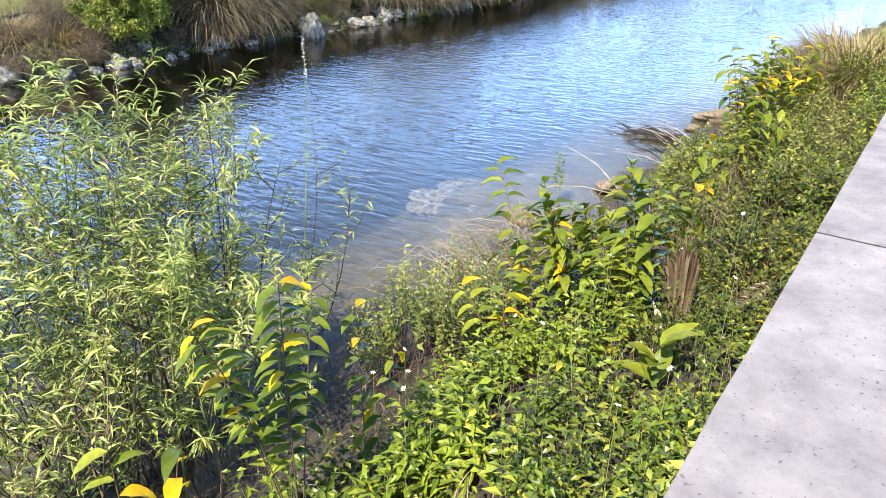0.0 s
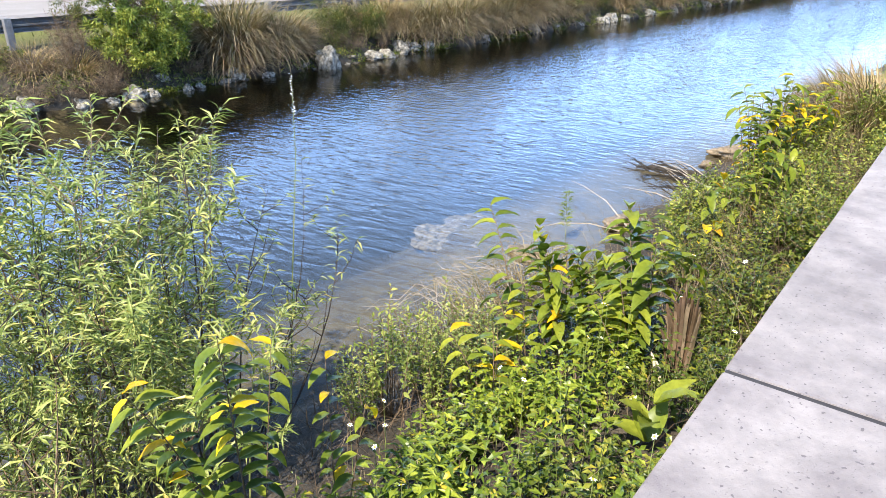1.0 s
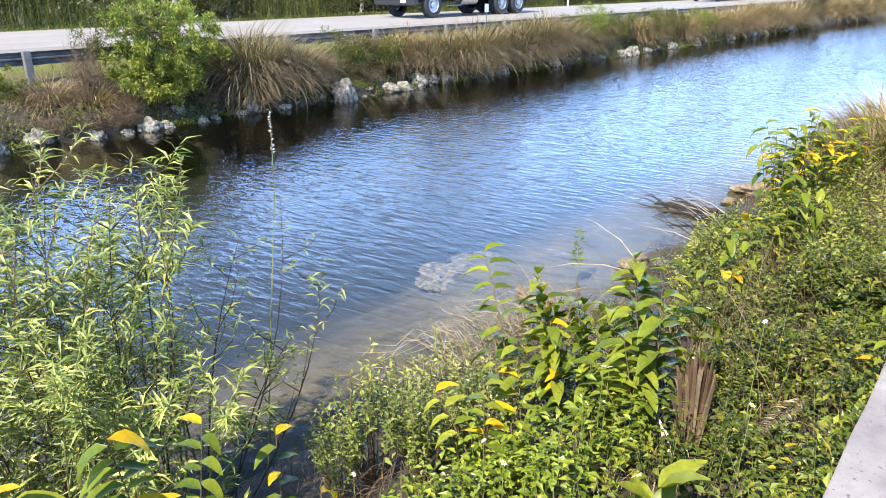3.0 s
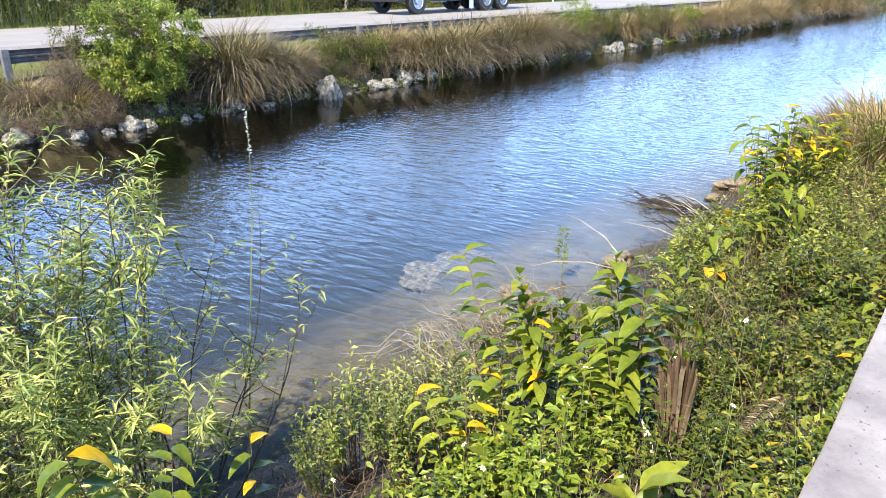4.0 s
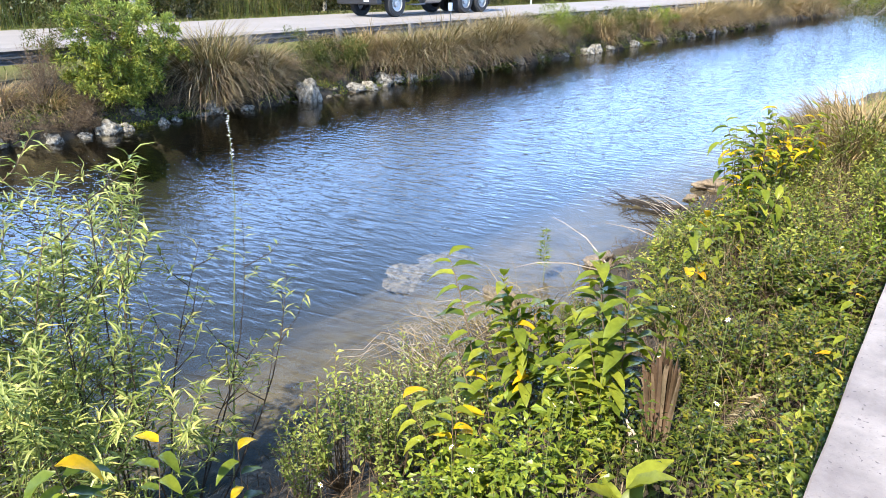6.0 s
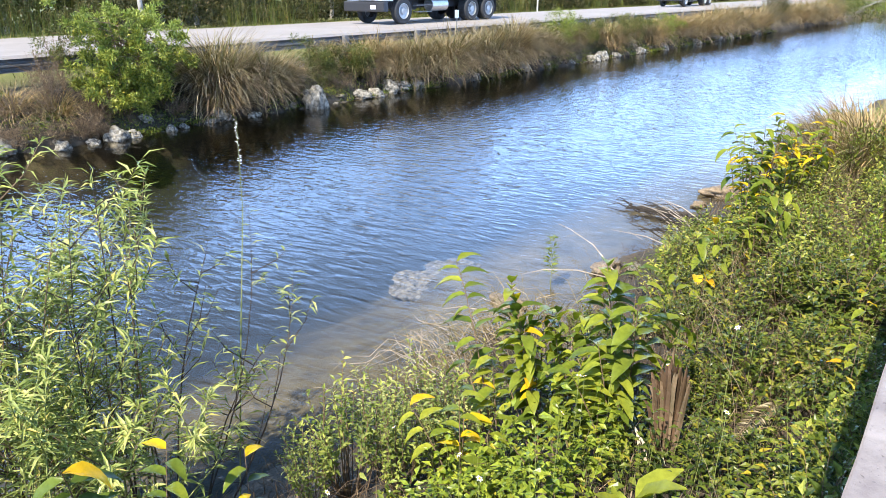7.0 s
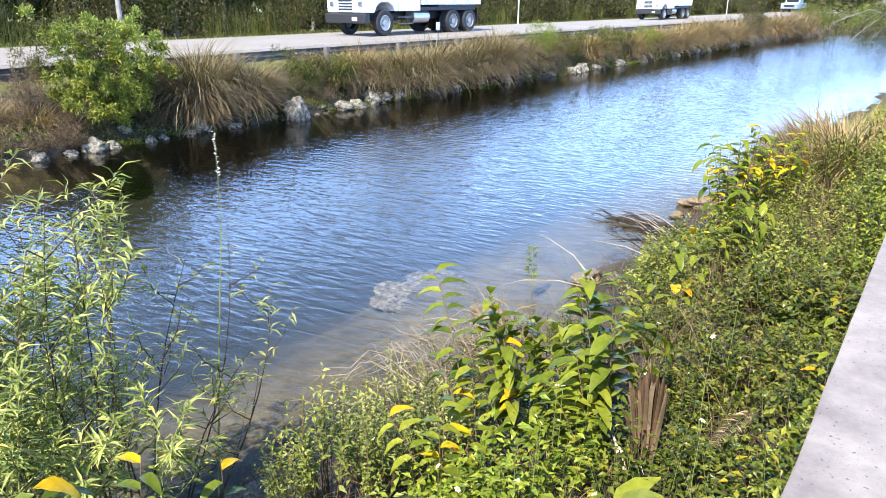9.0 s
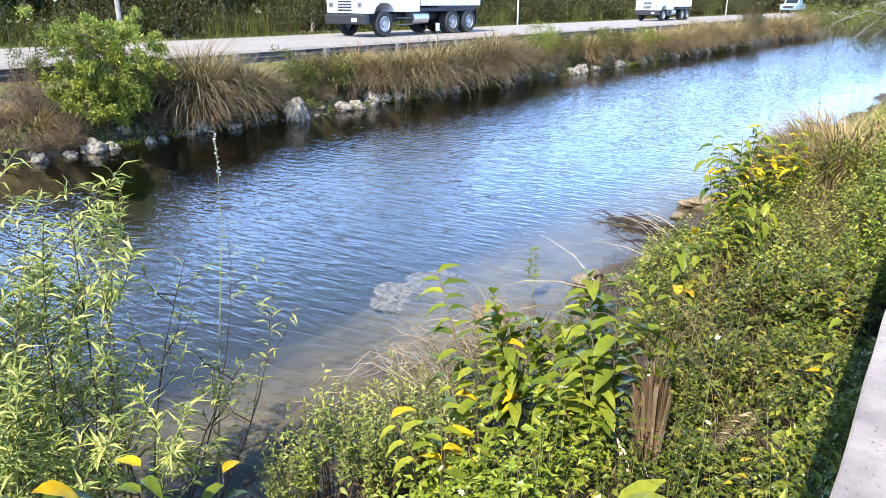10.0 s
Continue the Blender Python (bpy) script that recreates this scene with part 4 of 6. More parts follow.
def dump_truck(m, k, label, long_bed=True):
    """Front towards +x; the origin on the road under the front axle."""
    t = thing("dump_truck", m, label, "truck", "trucks on the road")
    W = 1.2
    part("chassis", box(box(Shape(), (-6.6, -0.45, 0.62), (0.9, 0.45, 0.95), 0.03), (-6.5, -1.15, 1.0), (-1.9, 1.15, 1.16), 0.02).mesh("chassis", M_BLACK), t, "black steel chassis")
    part("bumper", box(Shape(), (0.95, -W, 0.52), (1.25, W, 0.92), 0.05).mesh("bumper", M_BLACK), t, "black front bumper")
    hood = Shape()
    prism(hood, [(-0.85, 1.0), (-0.62, 1.0), (-0.5, 1.2), (-0.25, 1.36), (0.25, 1.36), (0.5, 1.2), (0.62, 0.95), (1.1, 0.95), (1.12, 1.75), (0.8, 1.95), (-0.85, 2.1)], -W + 0.02, W - 0.02)
    part("hood", hood.mesh("hood", M_WHITE), t, "white hood with wheel arches")
    grille = part("grille", box(Shape(), (1.12, -0.46, 0.98), (1.17, 0.46, 1.75), 0.02).mesh("grille", M_WHITE), t, "white grille with black slats")
    slat = box(Shape(), (0, -0.40, -0.035), (0.03, 0.40, 0.035), 0.008).mesh("slat", M_BLACK)
    for i in range(6):
        part("slat", slat, grille, "", pose(1.165, 0, 1.08 + 0.115 * i))
    lamp = box(Shape(), (0, -0.13, -0.1), (0.05, 0.13, 0.1), 0.02).mesh("headlight", M_CHROME)
    for sy in (-1, 1):
        part("headlight", lamp, t, "", pose(1.11, sy * 0.85, 1.3))
    part("plate", box(Shape(), (1.25, -0.15, 0.62), (1.265, 0.15, 0.78), 0.004).mesh("plate", M_PLATE), t, "blank pale plate", pose(0, 0.6, 0))
    cab = Shape()
    prism(cab, [(-2.3, 1.0), (-0.86, 1.0), (-0.86, 2.1), (-1.15, 2.85), (-2.3, 2.9)], -W, W)
    cab_ob = part("cab", cab.mesh("cab", M_WHITE), t, "white cab")
    for sy in (-1, 1):
        part("side_window", box(Shape(), (-1.95, -0.012, 2.1), (-1.2, 0.012, 2.65), 0.01).mesh("side_window", M_GLASS), cab_ob, "dark glass", pose(0, sy * W, 0))
        part("door_handle", box(Shape(), (-2.1, -0.02, 1.75), (-1.95, 0.02, 1.80), 0.006).mesh("door_handle", M_BLACK), cab_ob, "", pose(0, sy * (W + 0.015), 0))
    part("windscreen", box(Shape(), (-0.02, -0.95, -0.32), (0.02, 0.95, 0.32), 0.01).mesh("windscreen", M_GLASS), cab_ob, "dark glass", pose(-0.99, 0, 2.48, 0, -21, 0))
    for sy in (-1, 1):
        tank = Shape()
        tube(tank, [(-1.9, sy * 0.92, 0.75), (-1.87, sy * 0.92, 0.75), (-2.95, sy * 0.92, 0.75), (-2.98, sy * 0.92, 0.75)], [0.05, 0.27, 0.27, 0.05], 16)
        part("fuel_tank", tank.mesh("fuel_tank", M_CHROME), t, "aluminium fuel tank", pose(0, 0, 0) if sy < 0 else pose(0, 0, 0))
        part("step", box(box(Shape(), (-1.8, -0.14, 0.45), (-0.85, 0.14, 0.50), 0.01), (-1.8, -0.12, 0.72), (-0.85, 0.12, 0.77), 0.01).mesh("step", M_STEEL), t, "", pose(0, sy * 1.05, 0))
        part("fender_rail", box(Shape(), (-6.6, -0.05, 1.16), (-3.6, 0.05, 1.22), 0.01).mesh("fender_rail", M_BLACK), t, "", pose(0, sy * 1.12, 0))
    bed = Shape()
    prism(bed, [(-6.9, 1.25), (-2.4, 1.25), (-2.4, 2.9), (-2.1, 3.05), (-6.9, 2.75)], -W - 0.02, W + 0.02)
    bed_ob = part("dump_body", bed.mesh("dump_body", M_WHITE), t, "white steel dump body")
    rib = box(Shape(), (-0.05, -0.03, 1.3), (0.05, 0.03, 2.75), 0.012).mesh("rib", M_WHITE)
    for sy in (-1, 1):
        for x in (-6.7, -5.6, -4.5, -3.4, -2.5):
            part("rib", rib, bed_ob, "", pose(x, sy * (W + 0.04), 0))
    part("mud_flap", box(Shape(), (-6.75, -1.1, 0.35), (-6.72, 1.1, 1.1), 0.004).mesh("mud_flap", M_BLACK), t, "black rubber")
    for sy in (-1, 1):
        wheel(t, 0, sy * 1.03, 0.53, 0.53, 0.30, sy)
        for x in (-4.7, -6.0):
            wheel(t, x, sy * 0.95, 0.53, 0.53, 0.52, sy)
    t.scale = (k, k, k)
    return t


dump_truck(stand(25.8, 24.05, 1.765, 180), 1.04, "large white dump truck with black chassis on the road")
dump_truck(stand(59.6, 24.6, 1.765, 180), 0.86, "smaller white dump truck farther along the road")


def pickup(m):
    t = thing("pickup_truck", m, "pale blue pickup truck far along the road", "car")
    body = Shape()
    prism(body, [(-4.2, 0.5), (0.9, 0.5), (0.95, 1.0), (0.8, 1.12), (-0.5, 1.18), (-4.25, 1.15)], -0.97, 0.97)
    part("body", body.mesh("body", M_TEAL), t)
    cab = Shape()
    prism(cab, [(-2.6, 1.15), (-0.45, 1.15), (-1.05, 1.80), (-2.45, 1.82)], -0.86, 0.86)
    cab_ob = part("cab", cab.mesh("cab", M_TEAL), t)
    part("windscreen", box(Shape(), (-0.015, -0.72, -0.32), (0.015, 0.72, 0.32), 0.01).mesh("windscreen", M_GLASS), cab_ob, "dark glass", pose(-0.72, 0, 1.5, 0, -43, 0))
    part("grille", box(Shape(), (0.93, -0.6, 0.68), (0.98, 0.6, 0.95), 0.01).mesh("grille", M_BLACK), t, "black grille")
    for sy in (-1, 1):
        part("headlight", box(Shape(), (0.9, -0.12, 0.85), (0.97, 0.12, 1.0), 0.02).mesh("headlight", M_CHROME), t, "", pose(0, sy * 0.8, 0))
        for x in (0, -3.5):
            wheel(t, x, sy * 0.85, 0.38, 0.38, 0.24, sy)
    return t


pickup(stand(104, 24.6, 1.765, 180))

# ---- the near bank ----
def clump_stem(rng, base, tip, sway, n=8):
    base, tip = Vector(base), Vector(tip)
    side = Vector((rng.normal(0, 1), rng.normal(0, 1), 0)) * sway
    return [base.lerp(tip, t) + side * math.sin(math.pi * t) + Vector((0, 0, 0.15 * math.sin(math.pi * t))) for t in np.linspace(0, 1, n)]


def willow(m, seed, stems, label):
    """Many thin upright stems with narrow leaves. stems: base x, y, tip x, y, tip height."""
    rng = np.random.default_rng(seed)
    root = thing("willow_shrub", m, label, "shrub", "willows in the shallows")
    leaves = Shape()
    for bx, by, tx, ty, tz, leafy, dark in stems:
        sh = Shape()
        pts = clump_stem(rng, (bx, by, -0.15), (tx, ty, tz), 0.10)
        r0 = rng.uniform(0.005, 0.009)
        tube(sh, pts, [r0 * (1 - 0.8 * t) for t in np.linspace(0, 1, 8)], 5)
        runs = [(pts, 0.62)]
        for k in range(int(rng.integers(6, 12))):
            t = rng.uniform(0.2, 0.95)
            i = min(int(t * 7), 6)
            p0 = pts[i].lerp(pts[i + 1], t * 7 - i)
            a = rng.uniform(0, 2 * math.pi)
            ln = rng.uniform(0.2, 0.55)
            p1 = p0 + Vector((math.cos(a) * ln * 0.6, math.sin(a) * ln * 0.6, ln * rng.uniform(0.4, 1.0)))
            mid = (p0 + p1) / 2 + Vector((math.cos(a), math.sin(a), 0)) * 0.04
            tube(sh, [p0, mid, p1], [0.0035, 0.0025, 0.0012], 4)
            runs.append(([p0, mid, p1], 0.2))
        part("stem", sh.mesh("stem", M_DARKBARK if dark else (M_GREENSTEM if rng.uniform() < 0.35 else M_BARK)), root)
        for run, start in runs:
            m_l = int((34 if len(run) > 3 else 18) * leafy)
            if m_l < 1:
                continue
            t = start + (1 - start) * rng.uniform(0, 1, m_l) ** 0.7
            arr = np.array([list(v) for v in run])
            x = t * (len(run) - 1)
            i = np.minimum(x.astype(int), len(run) - 2)
            pos = arr[i] + (arr[i + 1] - arr[i]) * (x - i)[:, None]
            along = unit(arr[i + 1] - arr[i])
            a = rng.uniform(0, 2 * math.pi, m_l)
            way = along * 0.6 + np.stack([np.cos(a), np.sin(a), rng.normal(-0.1, 0.35, m_l)], axis=1) * 0.85
            leaf_cloud(leaves, pos, way, rng.uniform(0.05, 0.125, m_l), rng.uniform(0.010, 0.019, m_l), rng, 0.3, 0.3)
    part("foliage", leaves.mesh("foliage", M_WILLOW), root)
    return root


rng = np.random.default_rng(91)


def willow_stems(count, span, top, leafy, rng):
    out = []
    for i in range(count):
        bx, by = rng.normal(0, 0.22), rng.normal(0, 0.22)
        a = rng.uniform(0, 2 * math.pi)
        r = span * math.sqrt(rng.uniform(0, 1))
        out.append((bx, by, bx + r * math.cos(a), by + r * math.sin(a), top * rng.uniform(0.62, 1.0), leafy * rng.uniform(0.5, 1.4), rng.uniform() < 0.25))
    return out


willow(stand(2.75, 4.5, 0.0), 301, willow_stems(22, 0.55, 2.75, 1.0, rng), "willow shrub of thin reddish stems with narrow light green leaves")
willow(stand(3.25, 4.35, 0.0), 302, willow_stems(20, 0.5, 2.55, 0.8, rng), "willow shrub of thin reddish stems with narrow light green leaves")
willow(stand(2.35, 4.0, 0.05), 303, willow_stems(18, 0.5, 2.1, 0.7, rng), "leafy willow shrub standing at the water's edge")
willow(stand(1.8, 4.6, 0.0), 304, willow_stems(16, 0.55, 2.95, 1.0, rng), "tall leafy willow shrub standing in the shallows")
willow(stand(1.35, 4.0, 0.05), 306, willow_stems(16, 0.6, 2.0, 0.7, rng), "leafy willow shrub standing at the water's edge")
willow(stand(1.9, 3.5, 0.2), 307, willow_stems(10, 0.45, 1.4, 0.6, rng), "low leafy willow shrub at the foot of the bank")
willow(stand(2.95, 3.85, 0.08), 308, willow_stems(13, 0.36, 1.95, 1.5, rng), "low leafy willow shrub with pale green leaves at the water's edge")
willow(stand(3.55, 4.15, 0.0), 305, [(0, 0, 0.95, 0.25, 2.0, 0.35, True), (0.05, 0.05, 0.55, 0.1, 1.9, 0.45, True), (0, 0.1, 0.35, 0.3, 2.35, 0.5, False),
                                     (0.1, 0, 1.25, 0.25, 1.5, 0.5, True), (0, 0, 0.2, 0.35, 2.2, 0.6, False), (0.1, -0.1, 0.9, 0.05, 1.2, 0.5, True), (-0.1, 0, 0.1, 0.1, 2.1, 0.7, False)], "open willow stems with few leaves over the water")

APPLE_LEAF = [leaf_shape(ln, wd, cu, fo).mesh("leaf", M_APPLE, True) for ln, wd, cu, fo in ((0.20, 0.078, 0.8, 0.5), (0.19, 0.074, 1.2, 0.6), (0.16, 0.066, 0.5, 0.4))]
YELLOW_LEAF = [leaf_shape(ln, wd, cu, fo).mesh("leaf", M_YELLOW, True) for ln, wd, cu, fo in ((0.19, 0.078, 1.3, 0.5), (0.16, 0.068, 0.7, 0.4))]
PALE_LEAF = [leaf_shape(ln, wd, cu, fo).mesh("leaf", M_LIMELEAF, True) for ln, wd, cu, fo in ((0.19, 0.076, 1.1, 0.5), (0.16, 0.068, 0.7, 0.5))]


def frame_of(way, up=Vector((0, 0, 1))):
    x = Vector(way).normalized()
    y = up.cross(x)
    y = y.normalized() if y.length > 1e-3 else Vector((0, 1, 0))
    z = x.cross(y)
    return Matrix((x, y, z)).transposed().to_4x4()


def broadleaf(s, d, z, seed, stems, label, size=1.0, yellow=0.2, pale=0.3, gap=0.055, group="pond apple saplings", bare=0.3, tip_yellow=False):
    """A sapling with alternate broad leaves in two ranks along arching stems. stems: tips in (s, d, z) from the base."""
    rng = np.random.default_rng(seed)
    root = thing("broadleaf_sapling", stand(s, d, z), label, "sapling", group)
    for tip in stems:
        tip = Vector(tip)
        sh = Shape()
        out = Vector((tip.x, tip.y, 0))
        pts = [Vector((0, 0, -0.05)).lerp(tip, t) + Vector((0, 0, 0.22 * tip.length * math.sin(math.pi * t) * min(1, out.length))) for t in np.linspace(0, 1, 9)]
        tube(sh, pts, [0.0068 * (1 - 0.75 * t) * size for t in np.linspace(0, 1, 9)], 6)
        part("stem", sh.mesh("stem", M_BARK), root, "thin brown stem")
        length = tip.length
        k, pos = 0, bare * length
        turn = rng.uniform(0, 360)
        while pos < length:
            t = pos / length
            i = min(int(t * 8), 7)
            p0 = pts[i].lerp(pts[i + 1], t * 8 - i)
            along = (pts[i + 1] - pts[i]).normalized()
            side = along.cross(Vector((math.cos(radians(turn)), math.sin(radians(turn)), 0.3))).normalized() * (1 if k % 2 else -1)
            way = side * 0.95 + along * 0.25 + Vector((rng.normal(0, 0.18), rng.normal(0, 0.18), rng.normal(0, 0.2)))
            u = rng.uniform()
            pool = YELLOW_LEAF if u < yellow * (1.4 - 0.4 * t) else (PALE_LEAF if u < yellow + pale else APPLE_LEAF)
            if tip_yellow and length - pos < 0.065:
                pool = YELLOW_LEAF
            ob = part("leaf", pool[int(rng.integers(len(pool)))], root, "yellowed leaf" if pool is YELLOW_LEAF else "")
            q = size * rng.uniform(0.75, 1.15)
            ob.matrix_basis = Matrix.Translation(p0) @ frame_of(way) @ Matrix.Diagonal((q, q, q, 1))
            pos += gap * size * rng.uniform(0.7, 1.2)
            k += 1
    return root


broadleaf(3.25, 2.75, 0.45, 402, [(0.06, 0.07, 1.2), (0.14, -0.1, 0.95)], "slim pond apple sapling with green and yellow leaves", 0.72, 0.08, 0.4, 0.085, tip_yellow=True)
broadleaf(1.9, 2.45, 0.55, 403, [(0.05, 0.05, 1.33), (0.25, 0.02, 1.2), (-0.15, 0.1, 1.1)], "low pond apple sapling with many yellow leaves", 0.74, 0.45, 0.25, 0.085)


def sapling_at(base, tips, seed, label, **kw):
    """A sapling from its base and its stem tips, all in (s, d, z)."""
    return broadleaf(*base, seed, [tuple(t[i] - base[i] for i in range(3)) for t in tips], label, **kw)


sapling_at((2.82, 2.8, 0.45), [(2.55, 2.38, 2.23), (2.97, 2.72, 1.9), (2.32, 2.58, 2.06), (2.7, 2.62, 1.8), (2.45, 2.7, 1.75)], 401,
           "pond apple sapling with glossy green and yellow broad leaves", size=0.66, yellow=0.05, pale=0.35, gap=0.074, bare=0.45, tip_yellow=True)
APPLE_LABEL = "pond apple bush with drooping green and yellow leaves"
sapling_at((5.15, 2.6, 0.45), [(5.43, 3.04, 1.57), (5.38, 2.95, 1.46), (5.32, 2.86, 1.36), (5.62, 2.92, 1.36), (5.22, 3.02, 1.2), (5.5, 3.1, 1.3), (5.3, 2.75, 1.15)], 404, APPLE_LABEL,
           size=1.0, yellow=0.05, pale=0.3, gap=0.042, bare=0.42)
sapling_at((5.2, 2.4, 0.47), [(5.45, 2.75, 1.46), (5.36, 2.66, 1.34), (5.56, 2.7, 1.3), (5.3, 2.55, 1.2), (5.6, 2.8, 1.4)], 409, APPLE_LABEL, size=0.95, yellow=0.04, pale=0.3, gap=0.046, bare=0.36)
sapling_at((4.95, 2.75, 0.42), [(5.2, 3.3, 1.73), (5.05, 3.16, 1.28), (5.12, 2.95, 1.2)], 408, APPLE_LABEL, size=0.95, yellow=0.06, pale=0.45, gap=0.06, bare=0.55)
sapling_at((5.3, 2.15, 0.5), [(5.42, 2.4, 1.86), (5.5, 2.42, 1.74), (5.36, 2.17, 1.70), (5.62, 2.3, 1.62), (5.18, 2.3, 1.5), (5.5, 2.58, 1.5), (5.72, 2.05, 1.5), (5.3, 2.42, 1.25), (5.6, 2.5, 1.6),
                              (5.25, 2.2, 1.35), (5.45, 2.62, 1.3), (5.12, 2.42, 1.3)], 405, APPLE_LABEL, size=1.05, yellow=0.025, pale=0.5, gap=0.042, bare=0.36)
sapling_at((4.7, 2.85, 0.45), [(4.76, 2.92, 1.12), (4.92, 2.76, 1.0), (4.56, 3.12, 1.08), (4.85, 2.95, 1.05)], 406, "small pond apple sapling with yellow lower leaves", size=0.9, yellow=0.22, pale=0.45, gap=0.065, bare=0.45)
broadleaf(6.0, 1.2, 0.85, 407, [(0.05, 0.02, 0.95), (0.15, 0.08, 0.75)], "slim pond apple sapling beside the parapet wall", 0.6, 0.14, 0.6, 0.09)
for i, (s, d, h) in enumerate([(9.9, 2.95, 1.55), (10.5, 3.0, 1.75), (11.2, 2.85, 1.6), (12.0, 2.75, 1.4), (9.4, 2.65, 1.2), (8.5, 2.75, 0.95), (10.6, 3.1, 1.25), (11.6, 3.05, 1.3), (7.7, 2.85, 0.8), (12.4, 2.9, 1.3)]):
    rr = np.random.default_rng(430 + i)
    broadleaf(s, d, 0.3, 410 + i, [(rr.normal(-0.05, 0.25), rr.normal(-0.02, 0.2), h * rr.uniform(0.65, 1.0)) for _ in range(7)],
              "pond apple bush with many yellow leaves on the bank", 1.08, 0.17 if s > 9.5 else 0.06, 0.4, 0.088, bare=0.35)
# large soft leaves of a rosette by the wall
big_leaf = leaf_shape(0.26, 0.11, 0.5, 0.35, 8).mesh("leaf", M_LIMELEAF, True)
rosette = thing("broad_rosette", stand(4.55, 1.75, 0.93), "rosette of large soft pale green leaves", "plant")
for k in range(7):
    a = k * 2.4
    part("leaf", big_leaf, rosette, "", Matrix.Translation((0, 0, 0.12 * (k % 3))) @ frame_of((math.cos(a), math.sin(a), 1.5 - 0.15 * k)))

# dead fan palm frond
fan = thing("dead_palm_frond", stand(5.40, 1.97, 0.46), "dead brown fan palm frond hanging folded among the herbs", "palm frond")
part("stalk", tube(Shape(), [(0, 0, -0.1), (0.02, 0.0, 0.15), (0.03, 0.0, 0.34)], [0.018, 0.016, 0.012], 6).mesh("stalk", M_DEADWOOD), fan)
blade_m = []
for i in range(4):
    sh = Shape()
    v, q = [], []
    ln = (0.82, 0.88, 0.76, 0.85)[i]
    for k in range(11):
        t = k / 10
        w = 0.014 * math.sin(math.pi * min(0.99, 0.18 + 0.80 * t)) ** 0.6
        x = 0.015 + 0.055 * t ** 1.2 + 0.04 * max(0, t - 0.8) * (i + 1)
        z = ln * t - 1.2 * max(0, t - 0.85) ** 2 * (i + 1)
        v += [(x, -w, z), (x - 0.014, 0, z), (x, w, z)]
    for k in range(10):
        q += [(3 * k, 3 * k + 1, 3 * k + 4, 3 * k + 3), (3 * k + 1, 3 * k + 2, 3 * k + 5, 3 * k + 4)]
    blade_m.append(sh.add(v, (), q).mesh("blade", M_PALM))
rng = np.random.default_rng(55)
square = stand(0, 0, 0).to_3x3().inverted().to_4x4()
for k in range(40):
    u = (k + 0.5) / 40 * 2 - 1
    fold = pose(0.03 + 0.022 * u, 0.03 * math.sin(9 * u) + rng.normal(0, 0.012), 0.16 + rng.uniform(0, 0.05), rng.uniform(-4, 4), 4.5 * u + rng.normal(0, 0.9), 0)
    part("blade", blade_m[k % 4], fan, "", square @ fold @ pose(0, 0, 0, 0, 0, (70 if k % 2 else 115) + rng.normal(0, 10)) @ Matrix.Diagonal((1.3, 1.1, (0.98 - 0.22 * u * u) * rng.uniform(0.74, 1.0), 1)))
bleached = blade_m[1].copy()
bleached.materials[0] = plain("bleached_palm_blade", (0.55, 0.46, 0.34), 0.7)
for k in range(2):
    part("blade", bleached, fan, "bleached hanging blade", square @ pose(-0.05 - 0.035 * k, -0.10 - 0.02 * k, 0.08 + 0.05 * k, 6 * k - 4, 4 * k, 145) @ Matrix.Diagonal((1, 1, 0.52, 1)))

